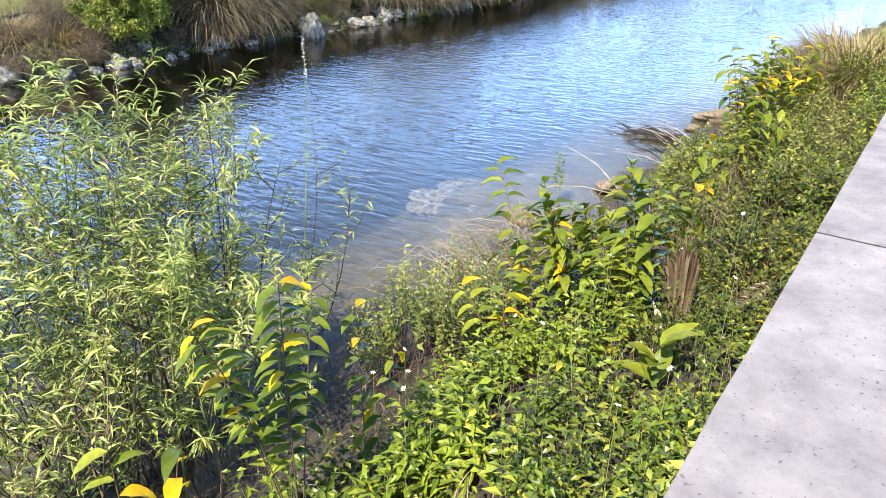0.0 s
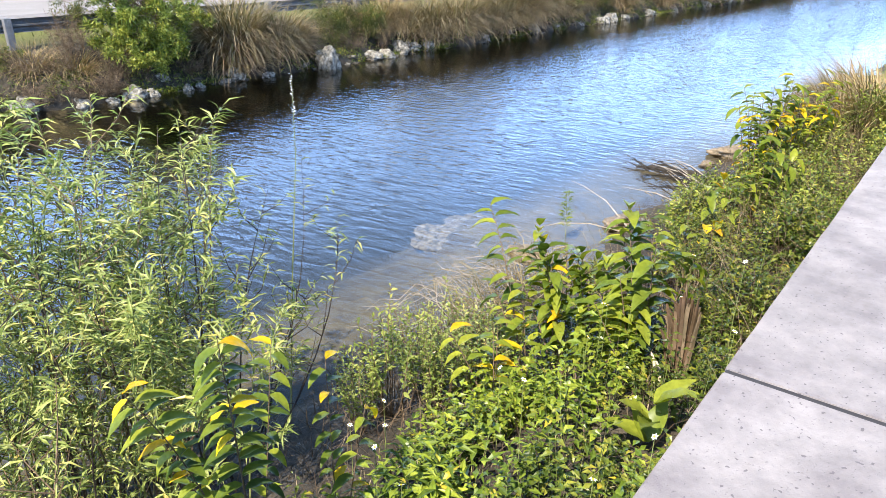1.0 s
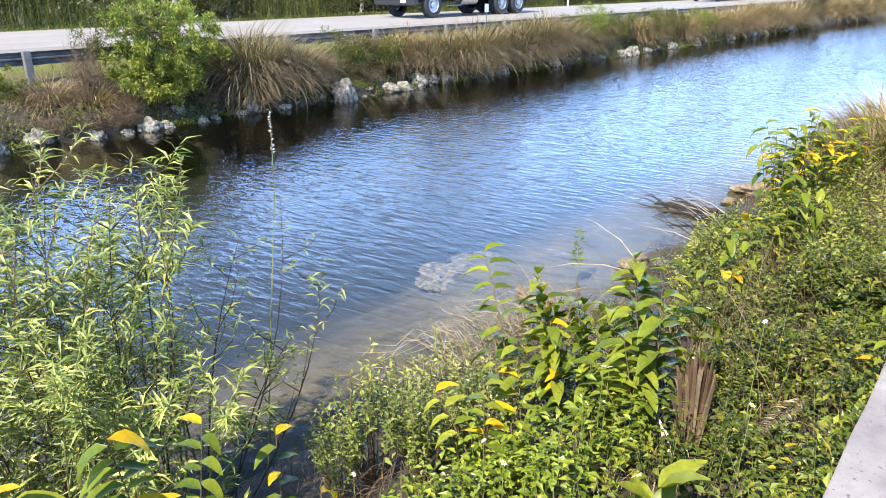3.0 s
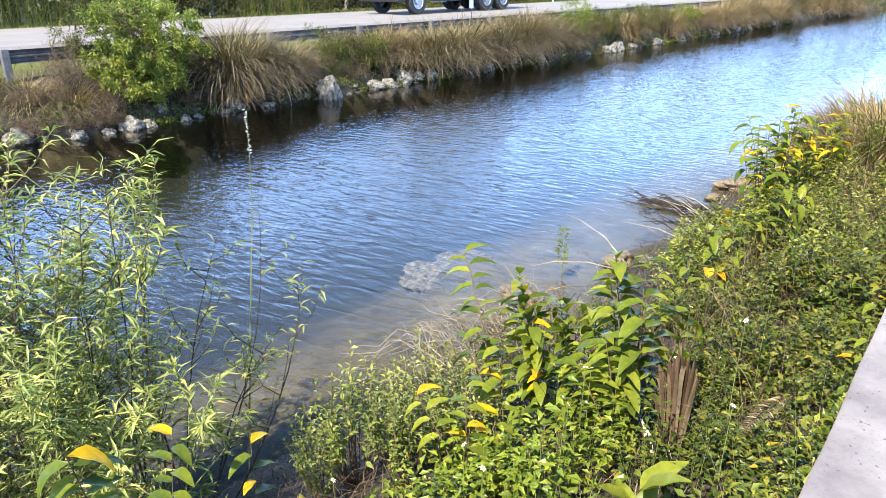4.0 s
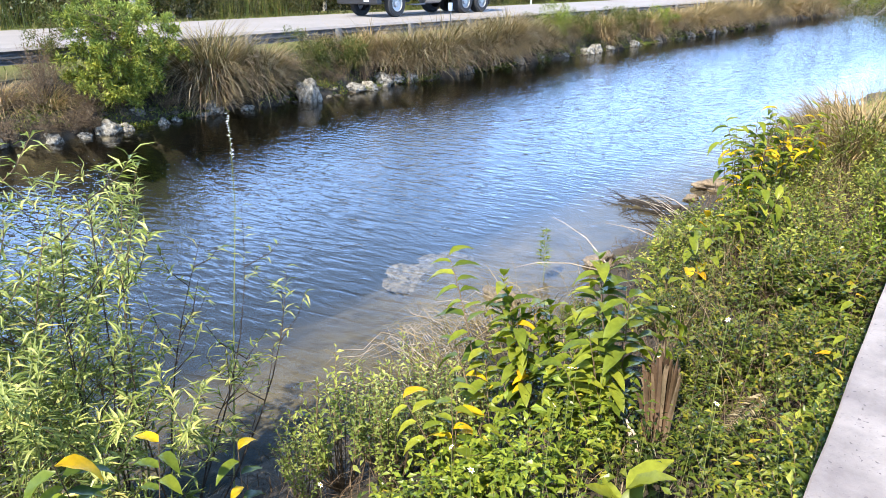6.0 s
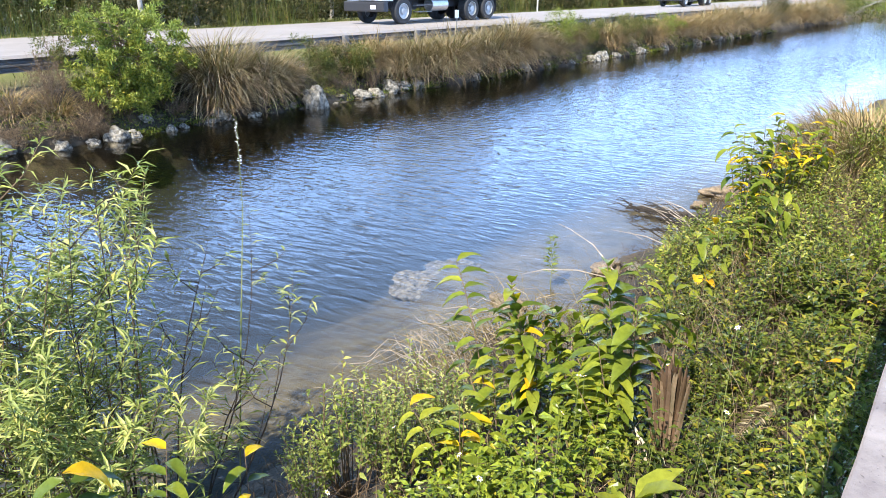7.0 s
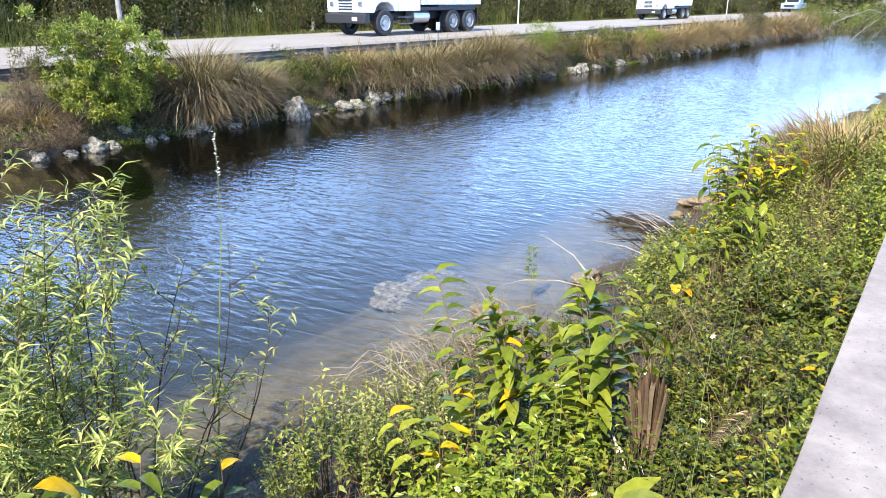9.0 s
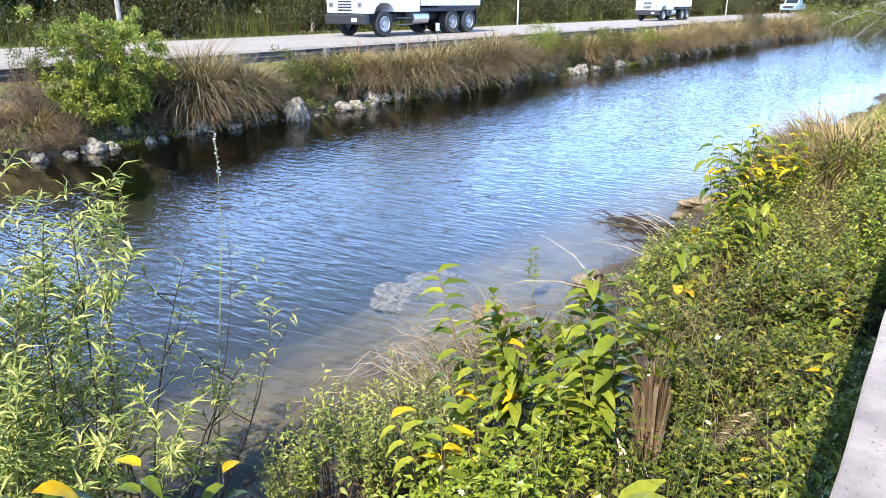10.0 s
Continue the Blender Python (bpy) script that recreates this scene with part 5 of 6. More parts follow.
# herbs on the bank
def herbs(name, clumps, s_rng, d_rng, height, leaf, mat, label, seed, per=16, thin=None, radius=(0.14, 0.34), sprigs=20):
    """Clumps of upright sprigs with leaves in crossed pairs, taller in the middle of each clump."""
    rng = np.random.default_rng(seed)
    cs, cd = rng.uniform(*s_rng, clumps), rng.uniform(*d_rng, clumps)
    ch, cr = height * rng.uniform(0.3, 1.45, clumps) * np.clip(1.3 - 0.2 * cd, 0.55, 1.1), rng.uniform(*radius, clumps)
    if thin is not None:
        keep = thin(cs, cd, rng.uniform(0, 1, clumps))
        cs, cd, ch, cr = cs[keep], cd[keep], ch[keep], cr[keep]
    m = len(cs)
    a, r = rng.uniform(0, 2 * math.pi, (m, sprigs)), np.sqrt(rng.uniform(0, 1, (m, sprigs)))
    s = (cs[:, None] + cr[:, None] * r * np.cos(a)).ravel()
    d = np.maximum(cd[:, None] + cr[:, None] * r * np.sin(a), 0.92).ravel()
    h = (ch[:, None] * (1 - 0.5 * r ** 2) * rng.uniform(0.75, 1.1, (m, sprigs))).ravel()
    n = len(s)
    base = np.stack([s, d, ground_z(s, d) - 0.03], axis=1)
    tilt = 0.35 * r.ravel() * rng.uniform(0.3, 1.3, n)
    lean = np.stack([np.cos(a.ravel()) * tilt, np.sin(a.ravel()) * tilt], axis=1)
    nodes = per // 2
    t = np.linspace(0.40, 1.0, nodes)[None, :] * np.ones((n, 1))
    a0 = rng.uniform(0, 2 * math.pi, n)[:, None] + np.arange(nodes)[None, :] * (math.pi / 2) + rng.normal(0, 0.25, (n, nodes))
    sh = Shape()
    pos = base[:, None, :] + np.stack([lean[:, 0:1] * t * h[:, None], lean[:, 1:2] * t * h[:, None], t * h[:, None]], axis=2)
    for turn in (0, math.pi):
        way = np.stack([np.cos(a0 + turn), np.sin(a0 + turn), 0.75 * t - 0.35 + rng.normal(0, 0.2, (n, nodes))], axis=2)
        L = leaf[0] * (1.3 - 0.7 * t) * rng.uniform(0.45, 1.45, (n, nodes))
        leaf_cloud(sh, to_world((pos + way * 0.012).reshape(-1, 3)), to_world(way.reshape(-1, 3)), L.ravel(), L.ravel() * leaf[1], rng, 0.2, 0.22)
    single(name, sh.mesh(name, mat), Matrix.Identity(4), label, "herbs", kind="stuff")
    st = Shape()
    tipv = base + np.stack([lean[:, 0] * h, lean[:, 1] * h, h], axis=1)
    sd = np.stack([np.cos(a0[:, 0]), np.sin(a0[:, 0]), np.zeros(n)], axis=1) * 0.0025
    v = np.stack([base - sd, base + sd, tipv], axis=1).reshape(-1, 3)
    st.add(to_world(v), np.arange(3 * n).reshape(-1, 3))
    single(name + "_stalks", st.mesh("stalks", M_GREENSTEM), Matrix.Identity(4), "thin green and brown herb stalks", "herbs", kind="stuff")


def bank_edge(s, d, u):
    gap = (s > 5.2) & (s < 8.2) & (d < 2.4) & (u < 0.62)
    front = ((s - 4.95) / 0.5) ** 2 + ((d - 1.83) / 0.38) ** 2 < 1
    return ~front & (d < 3.75 + 0.35 * np.sin(s * 1.7) + 0.3 * (u - 0.5)) & ~gap


herbs("bank_herbs", 66, (1.0, 6.4), (0.95, 3.5), 0.66, (0.064, 0.50), M_HERB, "knee-high bright green herbs covering the bank", 501, 12, bank_edge, (0.10, 0.26), 10)
herbs("lime_herbs", 50, (2.2, 5.2), (1.0, 3.0), 0.66, (0.080, 0.48), M_LIME, "yellow-green soft herbs with opposite leaves", 502, 10, bank_edge, (0.08, 0.22), 8)
herbs("olive_herbs", 24, (5.6, 16.0), (0.95, 3.7), 0.8, (0.055, 0.45), M_OLIVE, "tangled olive green scrub on the bank", 503, 14, bank_edge, (0.18, 0.45), 18)
herbs("far_herbs", 90, (12.0, 27.0), (0.95, 3.9), 0.9, (0.07, 0.45), M_SCRUB, "green scrub farther along the bank", 504, 14, bank_edge, (0.18, 0.45), 26)


def scrub_meshes(seed, h, w, leaf, leaf_mat, twigs=130, per=12, upright=0.0):
    """A lumpy dome of twigs, each with whorls of small oval leaves along its outer half."""
    rng = np.random.default_rng(seed)
    wood, leaves = Shape(), Shape()
    a = rng.uniform(0, 2 * math.pi, twigs)
    u = np.sqrt(rng.uniform(0, 1, twigs))
    lump = 1 + 0.28 * np.sin(3 * a + seed) * u + 0.16 * np.sin(5 * a + 2 * seed) * u
    depth = rng.uniform(0.45, 1.0, twigs) ** 0.4
    end = np.stack([0.5 * w * u * lump * np.cos(a), 0.5 * w * u * lump * np.sin(a), h * (1 - (0.72 - 0.5 * upright) * u ** 2) * rng.uniform(0.78, 1.12, twigs)], axis=1) * depth[:, None]
    start = end * np.array([0.45, 0.45, 0.30 - 0.2 * upright])
    bow = (start + end) / 2 + np.stack([rng.normal(0, 0.03, twigs), rng.normal(0, 0.03, twigs), np.full(twigs, 0.03)], axis=1)
    for i in range(twigs):
        tube(wood, [(0.1 * start[i, 0], 0.1 * start[i, 1], -0.05), start[i], bow[i], end[i]], [0.006, 0.004, 0.003, 0.0015], 3)
    t = np.linspace(0.35, 1.0, per)[None, :, None]
    pos = (start[:, None] * (1 - t) ** 2 + 2 * bow[:, None] * t * (1 - t) + end[:, None] * t ** 2).reshape(-1, 3)
    along = np.repeat(unit(end - start), per, axis=0)
    turn = (rng.uniform(0, 6.28, (twigs, 1)) + np.arange(per)[None, :] * 2.4).ravel()
    n = len(pos)
    way = np.stack([np.cos(turn), np.sin(turn), rng.normal(0.05, 0.25, n)], axis=1) + along * np.tile(np.linspace(0.1, 0.9, per), twigs)[:, None]
    ln = leaf[0] * rng.uniform(0.55, 1.3, n) * np.tile(np.linspace(1.1, 0.75, per), twigs)
    leaf_cloud(leaves, pos, way, ln, ln * leaf[1], rng, 0.18, 0.22)
    return wood.mesh("woody_frame", M_BARK), leaves.mesh("foliage", leaf_mat)


SCRUB_KINDS = [(scrub_meshes(900 + i, h, w, (ln, wd), mt, tw), lab) for i, (h, w, ln, wd, mt, tw, lab) in enumerate([
    (0.72, 0.95, 0.080, 0.52, M_SCRUB, 95, "leafy yellow-green scrub bush on the near bank"), (0.62, 1.05, 0.072, 0.50, M_HERB, 100, "dense dark green scrub bush on the near bank"),
    (0.85, 0.85, 0.070, 0.45, M_LIME, 90, "bright green twiggy scrub bush on the near bank"), (0.55, 0.80, 0.082, 0.54, M_SCRUB, 70, "low leafy yellow-green scrub bush on the near bank"),
    (0.95, 1.0, 0.078, 0.42, M_SCRUB, 95, "tall loose yellow-green scrub bush on the near bank")])]


def scrub(s, d, k, kind, spin, up=1.0):
    (wood, leaves), label = SCRUB_KINDS[kind]
    root = thing("scrub_bush", stand(s, d, float(ground_z(s, d)) - 0.03, spin), label, "bush", "scrub on the near bank")
    part("woody_frame", wood, root)
    part("foliage", leaves, root)
    root.scale = (k, k, k * up)


brng = np.random.default_rng(808)
for k in range(82):
    bs_ = 5.9 + 9.5 * (k + brng.uniform(0, 1)) / 82
    bd_ = brng.uniform(1.15, 3.55)
    if bs_ < 7.0 and bd_ > 2.9 or bs_ < 8.2 and k % 5 == 0:
        continue
    size = brng.uniform(0.62, 1.15) * (1.18 - 0.12 * bd_) * (0.8 if bs_ < 7.2 else 1.0 + 0.03 * (bs_ - 7.2))
    scrub(bs_, bd_, size, int(brng.choice((0, 2, 3, 4))) if bs_ > 8.2 else 1, 47 * k, brng.uniform(0.85, 1.2))
for k in range(10):
    scrub(brng.uniform(6.6, 12.5), brng.uniform(1.1, 1.4), brng.uniform(0.9, 1.15), (0, 2, 4)[k % 3], 33 * k, 1.2)
for k in range(10):
    scrub(3.0 + 0.38 * k + brng.uniform(-0.1, 0.1), brng.uniform(1.0, 1.15), brng.uniform(0.7, 0.95), (1, 0, 1)[k % 3], 71 * k, 1.15)
herbs("low_herbs", 45, (5.3, 8.2), (0.95, 2.3), 0.40, (0.052, 0.48), M_HERB, "low dark green herbs between the dead stems", 510, 10, None, (0.14, 0.3), 11)
herbs("wall_foot_herbs", 40, (2.8, 5.6), (0.95, 2.0), 0.58, (0.060, 0.48), M_HERB, "green herbs at the foot of the parapet wall", 507, 10, None, (0.10, 0.26), 11)
herbs("spear_herbs", 26, (1.6, 3.6), (1.6, 2.6), 0.55, (0.16, 0.24), M_LIME, "bright herbs with long spear-shaped leaves", 506, 12, None, (0.08, 0.2), 14)
SHRUB_KINDS = [scrub_meshes(950 + i, 1.0, 0.75, (0.056, 0.42), mt, 34, 20, 0.7) for i, mt in enumerate((M_SUNLEAF, M_WILLOW, M_SUNLEAF))]
for i, (s, d, k) in enumerate([(4.44, 3.55, 1.0), (4.85, 3.6, 0.95), (5.2, 3.5, 0.85), (4.6, 3.25, 0.8), (5.05, 3.25, 0.85), (4.2, 3.6, 0.66), (5.5, 3.35, 0.7)]):
    shrub_ob = thing("small_leaved_shrub", stand(s, d, float(ground_z(s, d)) - 0.03, i * 77), "upright small-leaved yellow-green shrub at the water", "bush", "small-leaved shrubs")
    part("woody_frame", SHRUB_KINDS[i % 3][0], shrub_ob)
    part("foliage", SHRUB_KINDS[i % 3][1], shrub_ob)
    shrub_ob.scale = (k, k, k)
# dead twigs, reeds and litter
lit = Shape()
rng = np.random.default_rng(66)
n = 5200
s, d = rng.uniform(1.0, 14, n), rng.uniform(0.95, 4.4, n)
keep = d < 4.2 + 0.25 * np.sin(s * 2)
s, d = s[keep], d[keep]
n = len(s)
p = to_world(np.stack([s, d, np.maximum(ground_z(s, d), -0.01) + rng.uniform(0, 0.10, n)], axis=1))
a = rng.uniform(0, 2 * math.pi, n)
blades(lit, p, np.stack([np.cos(a), np.sin(a), np.zeros(n)], axis=1) * rng.uniform(0.8, 1.2, n)[:, None], rng.uniform(0.1, 0.45, n), rng.uniform(0.0015, 0.005, n), rng, 3, 1.6)
single("dry_litter", lit.mesh("litter", M_BRUSH), Matrix.Identity(4), "dry straw and dead stalks lying on the bank", "litter", kind="stuff")
mess = Shape()
n = 700
s, d = rng.uniform(4.6, 13.0, n), rng.uniform(1.0, 3.4, n)
p = to_world(np.stack([s, d, ground_z(s, d) + 0.1], axis=1))
a = rng.uniform(0, 2 * math.pi, n)
blades(mess, p, np.stack([np.cos(a), np.sin(a), np.zeros(n)], axis=1) * rng.uniform(0.2, 0.8, n)[:, None], rng.uniform(0.4, 0.95, n), rng.uniform(0.001, 0.002, n), rng, 5, 0.9)
single("dry_stalks", mess.mesh("stalks", M_BRUSH), Matrix.Identity(4), "thin dry grey-brown stalks standing among the scrub", "stalks", kind="stuff")
mat_ = Shape()
n = 420
s, d = rng.normal(6.9, 0.75, n), rng.normal(4.25, 0.28, n)
p = to_world(np.stack([s, d, np.maximum(ground_z(s, d), 0) + rng.uniform(0.01, 0.14, n)], axis=1))
a = radians(TURN + 100) + rng.normal(0, 0.5, n) + math.pi * rng.integers(0, 2, n)
blades(mat_, p, np.stack([np.cos(a), np.sin(a), np.zeros(n)], axis=1), rng.uniform(0.3, 0.9, n), rng.uniform(0.002, 0.006, n), rng, 3, 1.9)
single("dead_reed_mat", mat_.mesh("reeds", M_STRAW), Matrix.Identity(4), "mat of dead reeds washed up at the water's edge", "reeds", kind="stuff")

# bleached twigs lying in the shallows beside the reed mat
trng = np.random.default_rng(144)
for i in range(46):
    ts, td = trng.normal(6.75, 0.45), trng.normal(4.35, 0.22)
    ta, tl = trng.normal(1.9, 0.7), trng.uniform(0.35, 0.95)
    tw = [(tl * q * math.cos(ta) + 0.06 * math.sin(5 * q + i), tl * q * math.sin(ta), 0.02 + 0.22 * trng.uniform(0.2, 1) * math.sin(math.pi * q)) for q in np.linspace(0, 1, 6)]
    single("dead_twig", tube(Shape(), tw, [0.0042, 0.004, 0.0035, 0.003, 0.002, 0.001], 4).mesh("twig", M_DEADWOOD), stand(ts, td, max(float(ground_z(ts, td)), 0.0)),
           "bleached thin dead twig lying at the water's edge", "twig", "bleached twigs at the edge")
for i, (e0, e1) in enumerate((((9.3, 4.15, 0.1), (10.3, 5.55, 0.16)), ((9.2, 4.2, 0.05), (8.5, 4.95, 0.12)), ((7.5, 4.3, 0.05), (7.2, 5.1, 0.1)))):
    b0, b1_ = at(*e0), at(*e1)
    single("dead_branch", tube(Shape(), [(0, 0, 0), (b1_ - b0) * 0.4 + Vector((0.04, 0, 0.08)), (b1_ - b0) * 0.75 + Vector((0, 0.03, 0.06)), b1_ - b0], [0.009, 0.007, 0.005, 0.002], 5).mesh("branch", M_DEADWOOD),
           Matrix.Translation(b0), "long bleached thin branch reaching over the water", "branch", "dead branches at the edge")

# a leafy sprig standing in the shallows
sprig = thing("waterside_sprig", stand(8.79, 4.73, -0.2), "thin leafy green sprig standing in the shallows", "plant")
part("stem", tube(Shape(), [(0, 0, 0), (0.02, 0.0, 0.4), (-0.02, 0.02, 0.76)], [0.005, 0.004, 0.002], 5).mesh("stem", M_GREENSTEM), sprig)
n = 90
tz = trng.uniform(0.3, 0.78, n)
a = trng.uniform(0, 2 * math.pi, n)
part("foliage", leaf_cloud(Shape(), np.stack([0.02 * np.cos(a), 0.02 * np.sin(a), tz], axis=1), np.stack([np.cos(a), np.sin(a), np.full(n, 0.5)], axis=1),
                           trng.uniform(0.05, 0.10, n), trng.uniform(0.018, 0.03, n), trng).mesh("foliage", M_LIME), sprig)

# pink-tipped tussock on the near bank
TUSS_NEAR = [tussock_parts(36 + i, M_TAN if i else M_STRAW, 3000, 1400, 1.4, 0.6) for i in range(2)]
for s, d, k in ((13.3, 2.65, 0.88), (14.5, 2.75, 0.9), (13.9, 2.15, 0.95), (15.6, 2.7, 1.0)):
    tussock(s, d, 0.40, k, TUSS_NEAR, rng, "big arching tussock with tan pink tips on the near bank", "near bank tussocks")

# rocks, log and dead branches at the near edge
NEAR_ROCKS = [(9.5, 4.35, 0.20, 0.03, M_WETROCK), (9.75, 4.1, 0.14, 0.02, M_ROCK), (7.95, 4.75, 0.20, 0.0, M_WETROCK), (13.8, 4.45, 0.28, 0.03, M_WETROCK), (12.9, 4.5, 0.12, 0.02, M_WETROCK), (10.6, 4.05, 0.10, 0.05, M_WETROCK), (11.0, 4.0, 0.09, 0.05, M_ROCK)]
for i, (s, d, r, z, mt) in enumerate(NEAR_ROCKS):
    ob = single("rock", rock_mesh(50 + i, (1.2, 0.75, 0.45), mt), stand(s, d, z, 40 * i), "low brown wet rock in the shallows", "rock", "rocks in the shallows")
    ob.scale = (r, r, r)
rng = np.random.default_rng(31)
for i in range(26):
    a, r = rng.uniform(0, 2 * math.pi), math.sqrt(rng.uniform(0, 1))
    ob = single("rock", rock_meshes[i % 6], stand(8.35 + 0.62 * r * math.cos(a), 6.05 + 0.48 * r * math.sin(a), -0.20 - 0.05 * r, 50 * i), "pale limestone rock just under the water", "rock", "sunken rocks")
    k = rng.uniform(0.10, 0.24)
    ob.scale = (k, k, 0.6 * k)
drift = thing("drift_pile", stand(12.0, 4.85, 0.0), "dark waterlogged log with a tangle of drowned twigs", "driftwood")
part("log", tube(Shape(), [(0, 0.48, 0.02), (0.05, 0.2, 0.06), (0, -0.1, 0.06), (0.06, -0.5, 0.10)], [0.012, 0.03, 0.045, 0.035], 9).mesh("log", M_WETWOOD), drift)
for i in range(70):
    b = Vector((rng.normal(0, 0.10), rng.uniform(-0.65, 0.5), rng.uniform(-0.02, 0.07)))
    a, ln = rng.normal(math.pi / 2, 0.75) + math.pi * (i % 2), rng.uniform(0.15, 0.5)
    e = b + Vector((math.cos(a) * ln, math.sin(a) * ln, rng.uniform(-0.05, 0.12)))
    part("twig", tube(Shape(), [b, b.lerp(e, 0.5) + Vector((rng.normal(0, 0.03), 0, rng.uniform(0, 0.05))), e], [0.008, 0.006, 0.002], 4).mesh("twig", M_WETWOOD), drift)
for i in range(24):
    sh = Shape()
    b = Vector((rng.normal(0, 0.5), rng.normal(0, 0.12), 0.02))
    a = rng.uniform(-0.9, 0.9) + math.pi / 2
    ln = rng.uniform(0.5, 1.2)
    tipv = b + Vector((math.cos(a) * ln, math.sin(a) * ln, rng.uniform(0.05, 0.35)))
    tube(sh, [b, b.lerp(tipv, 0.5) + Vector((0, 0, 0.06)), tipv], [0.010, 0.007, 0.002], 5)
    m1 = b.lerp(tipv, 0.55)
    tube(sh, [m1, m1 + Vector((0.2 * math.cos(a + 0.7), 0.2 * math.sin(a + 0.7), 0.12))], [0.006, 0.002], 4)
    single("dead_branch", sh.mesh("branch", M_WETWOOD if i % 4 else M_DEADWOOD), stand(11.0, 3.85, 0.05), "bleached dead branch fallen into the water" if i % 4 == 0 else "dark wet dead branch fallen into the water", "branch", "dead branches at the edge")

# tree on the near bank that hangs over the water
def leaning_tree():
    rng = np.random.default_rng(71)
    root = thing("leaning_tree", stand(43, 3.0, 0.3), "grey tree leaning over the canal with sparse pale foliage", "tree")
    wood, leaves = Shape(), Shape()
    trunk = [(0, 0, -0.5), (0.1, 0.5, 1.0), (-0.3, 1.4, 1.9), (-0.8, 2.6, 2.3)]
    tube(wood, trunk, [0.2, 0.17, 0.13, 0.1], 8)
    part("trunk", wood.mesh("trunk", M_TRUNK), root, "pale grey trunk")
    limbs = Shape()
    for i in range(24):
        p0 = Vector(trunk[2]).lerp(Vector(trunk[3]), rng.uniform(-0.3, 1))
        a = rng.uniform(0, 2 * math.pi)
        ln = rng.uniform(1.2, 3.2)
        p1 = p0 + Vector((math.cos(a) * ln * 0.8, 0.9 + math.sin(a) * ln * 0.8, rng.uniform(-1.7, 1.6)))
        p1.z = max(p1.z, 0.5)
        mid = (p0 + p1) / 2 + Vector((0, 0, 0.5))
        tube(limbs, [p0, mid, p1], [0.05, 0.03, 0.008], 5)
        for c in range(16):
            q = mid.lerp(p1, rng.uniform(0, 1)) + Vector(rng.normal(0, 0.22, 3))
            tube(limbs, [mid.lerp(p1, 0.5), q], [0.008, 0.003], 4)
            m = 26
            pos = np.array(q) + rng.normal(0, 0.17, (m, 3))
            leaf_cloud(leaves, pos, rng.normal(0, 1, (m, 3)), rng.uniform(0.06, 0.12, m), rng.uniform(0.02, 0.04, m), rng)
    part("limbs", limbs.mesh("limbs", M_TRUNK), root, "grey crooked limbs")
    part("crown", leaves.mesh("crown", M_OLIVE), root)


leaning_tree()


# small wild flowers, a flower spike and a dry fern frond
def flower_mesh():
    sh = Shape()
    for k in range(6):
        a = k * math.pi / 3
        c, e = math.cos(a), math.sin(a)
        sh.add([(0, 0, 0), (0.008 * c - 0.005 * e, 0.008 * e + 0.005 * c, 0.003), (0.017 * c, 0.017 * e, 0.001), (0.008 * c + 0.005 * e, 0.008 * e - 0.005 * c, 0.003)], (), [(0, 3, 2, 1)])
    return sh.mesh("petals", M_PETAL)


M_PETAL = plain("white_petal", (0.8, 0.8, 0.76), 0.6)
M_EYE = plain("yellow_flower_eye", (0.65, 0.42, 0.03), 0.7)
petals = flower_mesh()
eye_mesh = tube(Shape(), [(0, 0, 0), (0, 0, 0.005), (0, 0, 0.007)], [0.005, 0.005, 0.001], 7).mesh("eye", M_EYE)
rng = np.random.default_rng(19)
for k in range(22):
    s, d = rng.uniform(3.2, 6.4), rng.uniform(1.3, 3.4)
    gz = float(ground_z(s, d))
    h = (0.62 + rng.uniform(0, 0.25)) * min(1.1, 1.3 - 0.2 * d)
    f = thing("wild_flower", stand(s, d, gz), "small white wild flower with a yellow eye", "flower", "white wild flowers")
    part("stem", tube(Shape(), [(0, 0, -0.02), (0.02, 0.01, h * 0.5), (0.01, 0.0, h)], [0.002, 0.0018, 0.0014], 4).mesh("stem", M_GREENSTEM), f)
    m = pose(0.01, 0, h, rng.uniform(-35, 35), rng.uniform(-35, 35), 0)
    part("petals", petals, f, "white petals", m)
    part("eye", eye_mesh, f, "", m)
spike = thing("flower_spike", stand(4.45, 4.4, 0.0), "tall thin stem with a spike of tiny white flowers", "flower")
part("stem", tube(Shape(), [(-0.35, -0.1, -0.15), (-0.12, 0, 1.1), (0.02, 0.02, 2.0), (0.05, 0.03, 2.55)], [0.006, 0.005, 0.003, 0.0015], 5).mesh("stem", M_GREENSTEM), spike)
fl = Shape()
n = 46
tz = rng.uniform(2.28, 2.56, n)
a = rng.uniform(0, 2 * math.pi, n)
leaf_cloud(fl, np.stack([np.full(n, 0.04), np.full(n, 0.025), tz], axis=1), np.stack([np.cos(a), np.sin(a), np.full(n, 0.4)], axis=1), np.full(n, 0.018), np.full(n, 0.009), rng)
part("florets", fl.mesh("florets", M_PETAL), spike, "tiny white florets")
fern = Shape()
n = 60
t = np.linspace(0, 1, n)
px = np.stack([0.48 * t, 0.06 * np.sin(2.2 * t), 0.30 + 0.10 * np.sin(2.4 * t) - 0.10 * t], axis=1)
sg = np.where(np.arange(n) % 2 == 0, 1.0, -1.0)
leaf_cloud(fern, px, np.stack([np.full(n, 0.5), sg, np.full(n, -0.1)], axis=1), 0.085 * np.sin(math.pi * (0.12 + 0.85 * t)), np.full(n, 0.012), rng)
tube(fern, [tuple(p) for p in px[::6]], [0.003] * len(px[::6]), 4)
single("dry_fern_frond", fern.mesh("fern", M_STRAW), stand(6.0, 1.55, 0.72, 165), "dry yellow fern frond lying over the herbs", "fern")

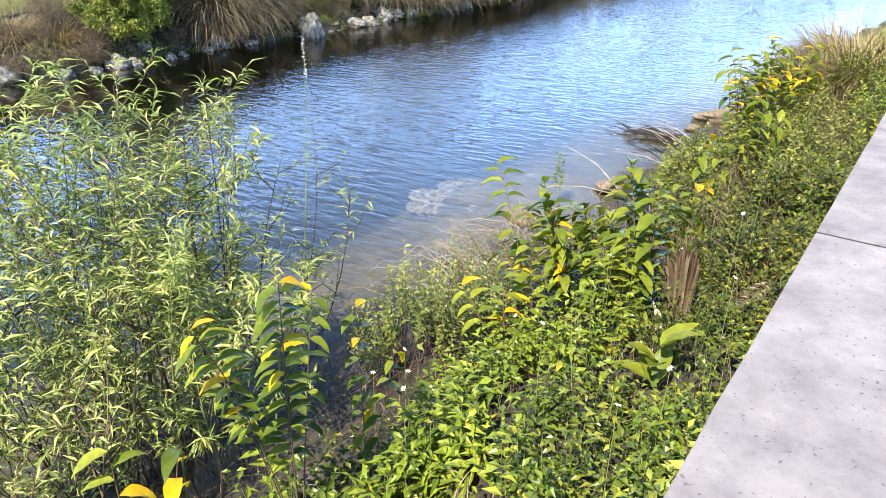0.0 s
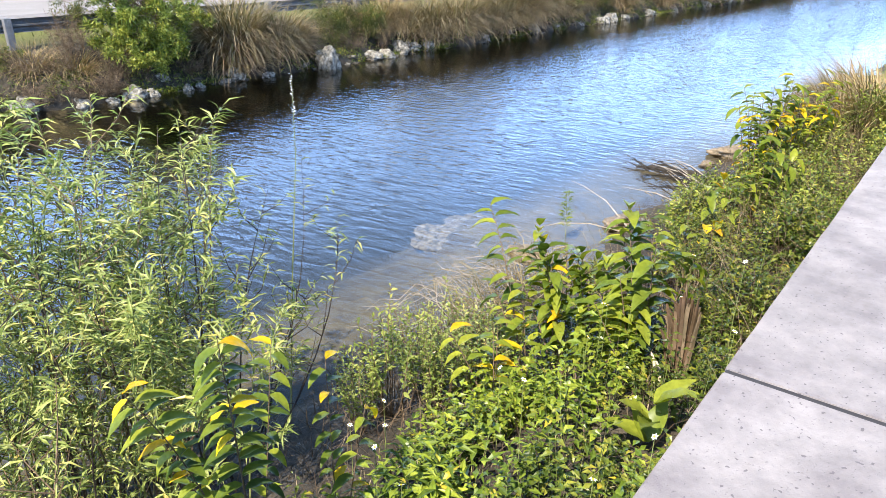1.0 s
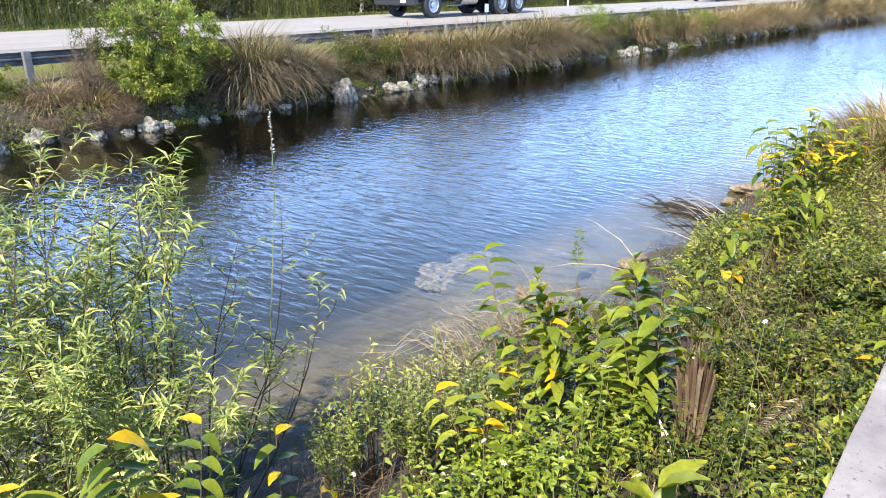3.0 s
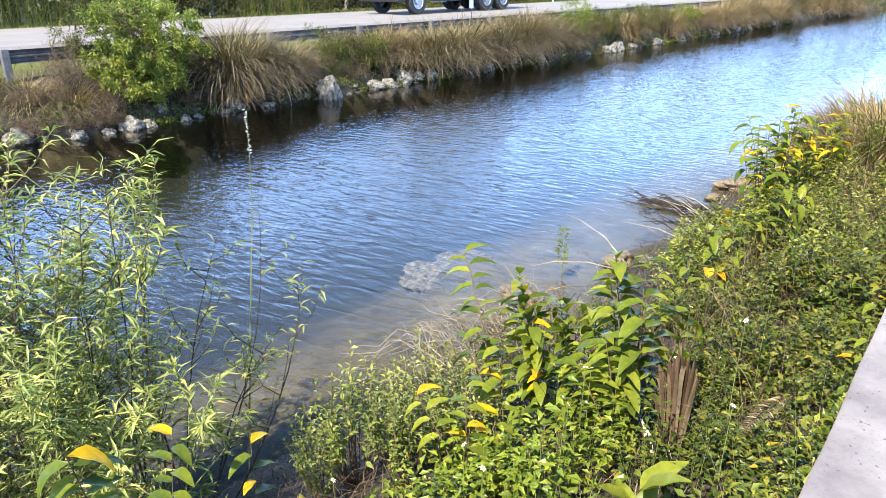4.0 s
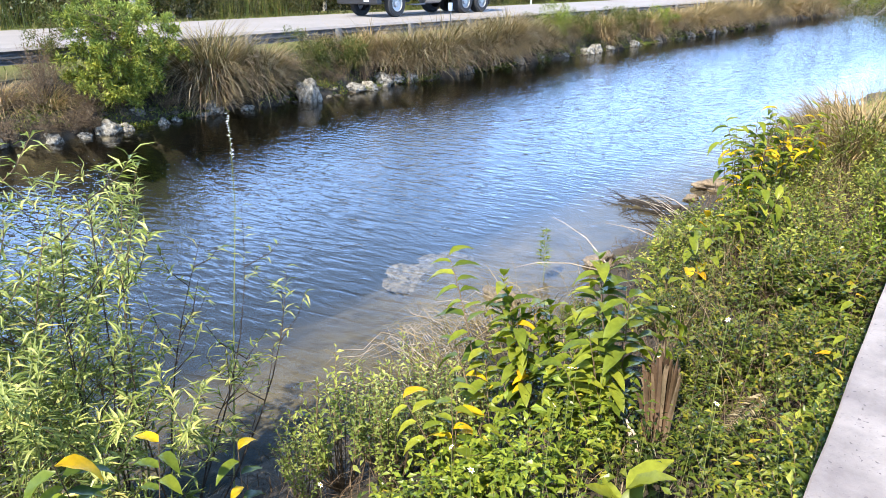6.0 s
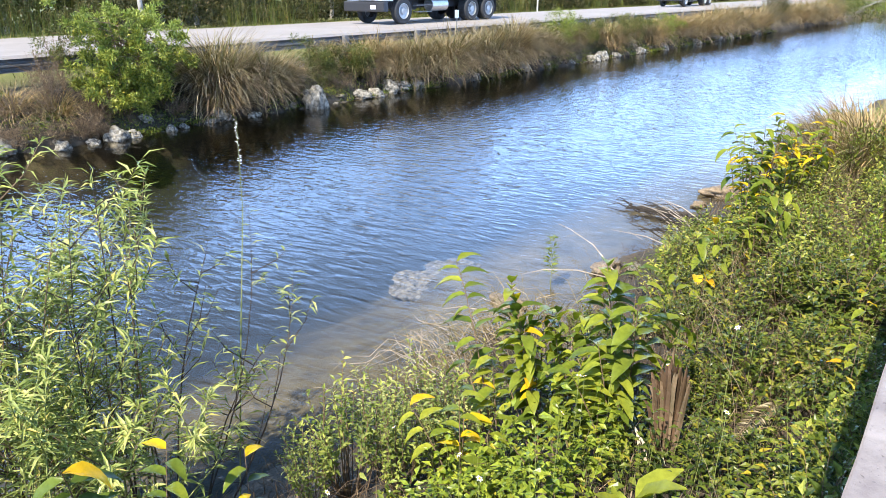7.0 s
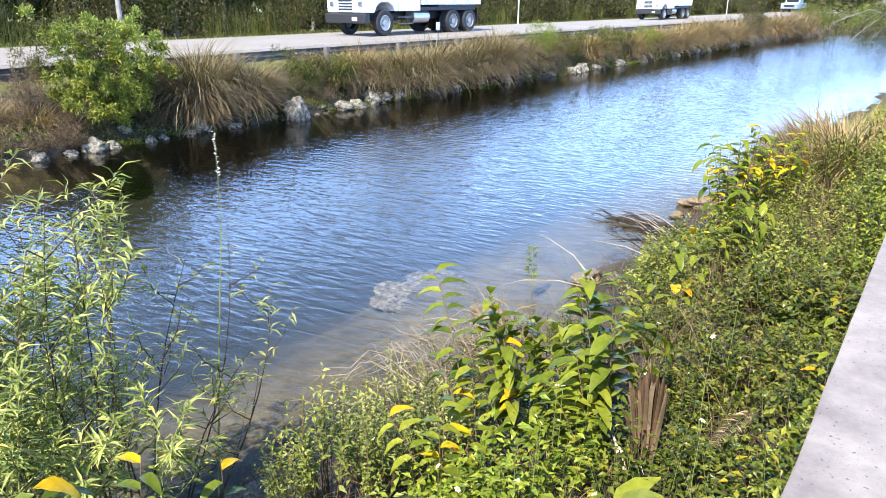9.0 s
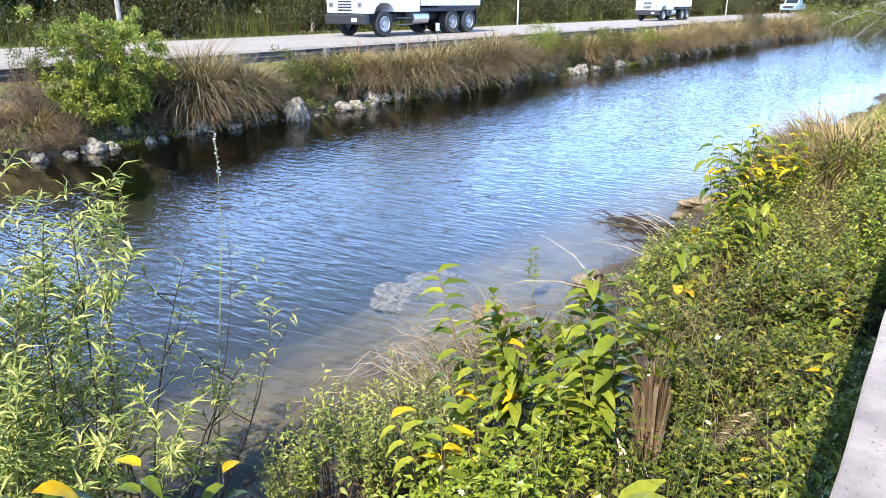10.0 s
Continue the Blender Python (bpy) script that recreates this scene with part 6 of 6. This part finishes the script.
bend = Shape()
n = 16000
s, d = rng.uniform(80, 108, n), rng.uniform(2.5, 19.0, n)
keep = s + 0.6 * (d - 10) > 91 + 2 * np.sin(d * 1.3)
s, d = s[keep], d[keep]
n = len(s)
z = ground_z(s, d) + rng.uniform(0, 1, n) ** 1.2 * (1.3 + 0.7 * np.sin(s * 0.9 + d))
leaf_cloud(bend, to_world(np.stack([s, d, z], axis=1)), rng.normal(0, 1, (n, 3)) + np.array([0, 0, 0.5]), rng.uniform(0.2, 0.45, n), rng.uniform(0.06, 0.14, n), rng)
single("bend_thicket", bend.mesh("thicket", M_OLIVE), Matrix.Identity(4), "olive green thicket at the far bend of the canal", "thicket", kind="stuff")

far_woods = Shape()
n = 12000
s, d = rng.uniform(112, 175, n), rng.uniform(-30, 60, n)
z = 1.2 + rng.uniform(0, 1, n) * (4.5 + np.sin(d * 0.5) + np.sin(d * 1.3))
leaf_cloud(far_woods, to_world(np.stack([s, d, z], axis=1)), rng.normal(0, 1, (n, 3)), rng.uniform(0.7, 1.5, n), rng.uniform(0.4, 0.9, n), rng)
single("far_woods", far_woods.mesh("woods", M_DARK), Matrix.Identity(4), "distant dark green woods beyond the canal's bend", "woods", kind="stuff")

# stones and clods at the foot of the far bank
rubble = Shape()
bm = bmesh.new()
bmesh.ops.create_icosphere(bm, subdivisions=2, radius=1.0)
bm.verts.index_update()
ico_v = np.array([list(v.co) for v in bm.verts])
ico_f = np.array([[v.index for v in f.verts] for f in bm.faces])
bm.free()
for k in range(420):
    s, d = rng.uniform(4, 60), 16.9 + abs(rng.normal(0, 0.3))
    r = rng.uniform(0.015, 0.075) * (1 + s / 60)
    v = ico_v * (1 + rng.normal(0, 0.24, (len(ico_v), 1))) * r * np.array([rng.uniform(0.8, 1.5), 1.0, rng.uniform(0.5, 0.8)])
    p = at(s, d, max(float(ground_z(s, d)), -0.02) + 0.2 * r)
    rubble.add(v + np.array(p), ico_f)
single("bank_rubble", rubble.mesh("rubble", M_CLOD), Matrix.Identity(4), "grey-brown stones and clods at the water's edge", "stones", kind="stuff")

# brown tangles of dead stems between the scrub
tangle = Shape()
n = 2600
cs, cd = rng.uniform(5.6, 12.5, 34), rng.uniform(1.05, 2.7, 34)
k = rng.integers(0, 34, n)
s, d = cs[k] + rng.normal(0, 0.22, n), np.maximum(cd[k] + rng.normal(0, 0.22, n), 0.95)
p = to_world(np.stack([s, d, ground_z(s, d)], axis=1))
arched(tangle, p, rng.uniform(0, 2 * math.pi, n), rng.uniform(0.1, 1.0, n), rng.uniform(0.3, 1.8, n), rng.uniform(0.35, 0.95, n), rng.uniform(0.0012, 0.0026, n), 5)
single("dead_stem_tangles", tangle.mesh("tangles", M_BRUSH), Matrix.Identity(4), "brown tangles of dead stems between the scrub", "stems", kind="stuff")
herbs("bank_herbs_beyond", 150, (-9.0, 1.2), (0.95, 3.6), 0.7, (0.07, 0.46), M_HERB, "knee-high green herbs farther along the bank", 509, 10, bank_edge, (0.14, 0.34), 14)
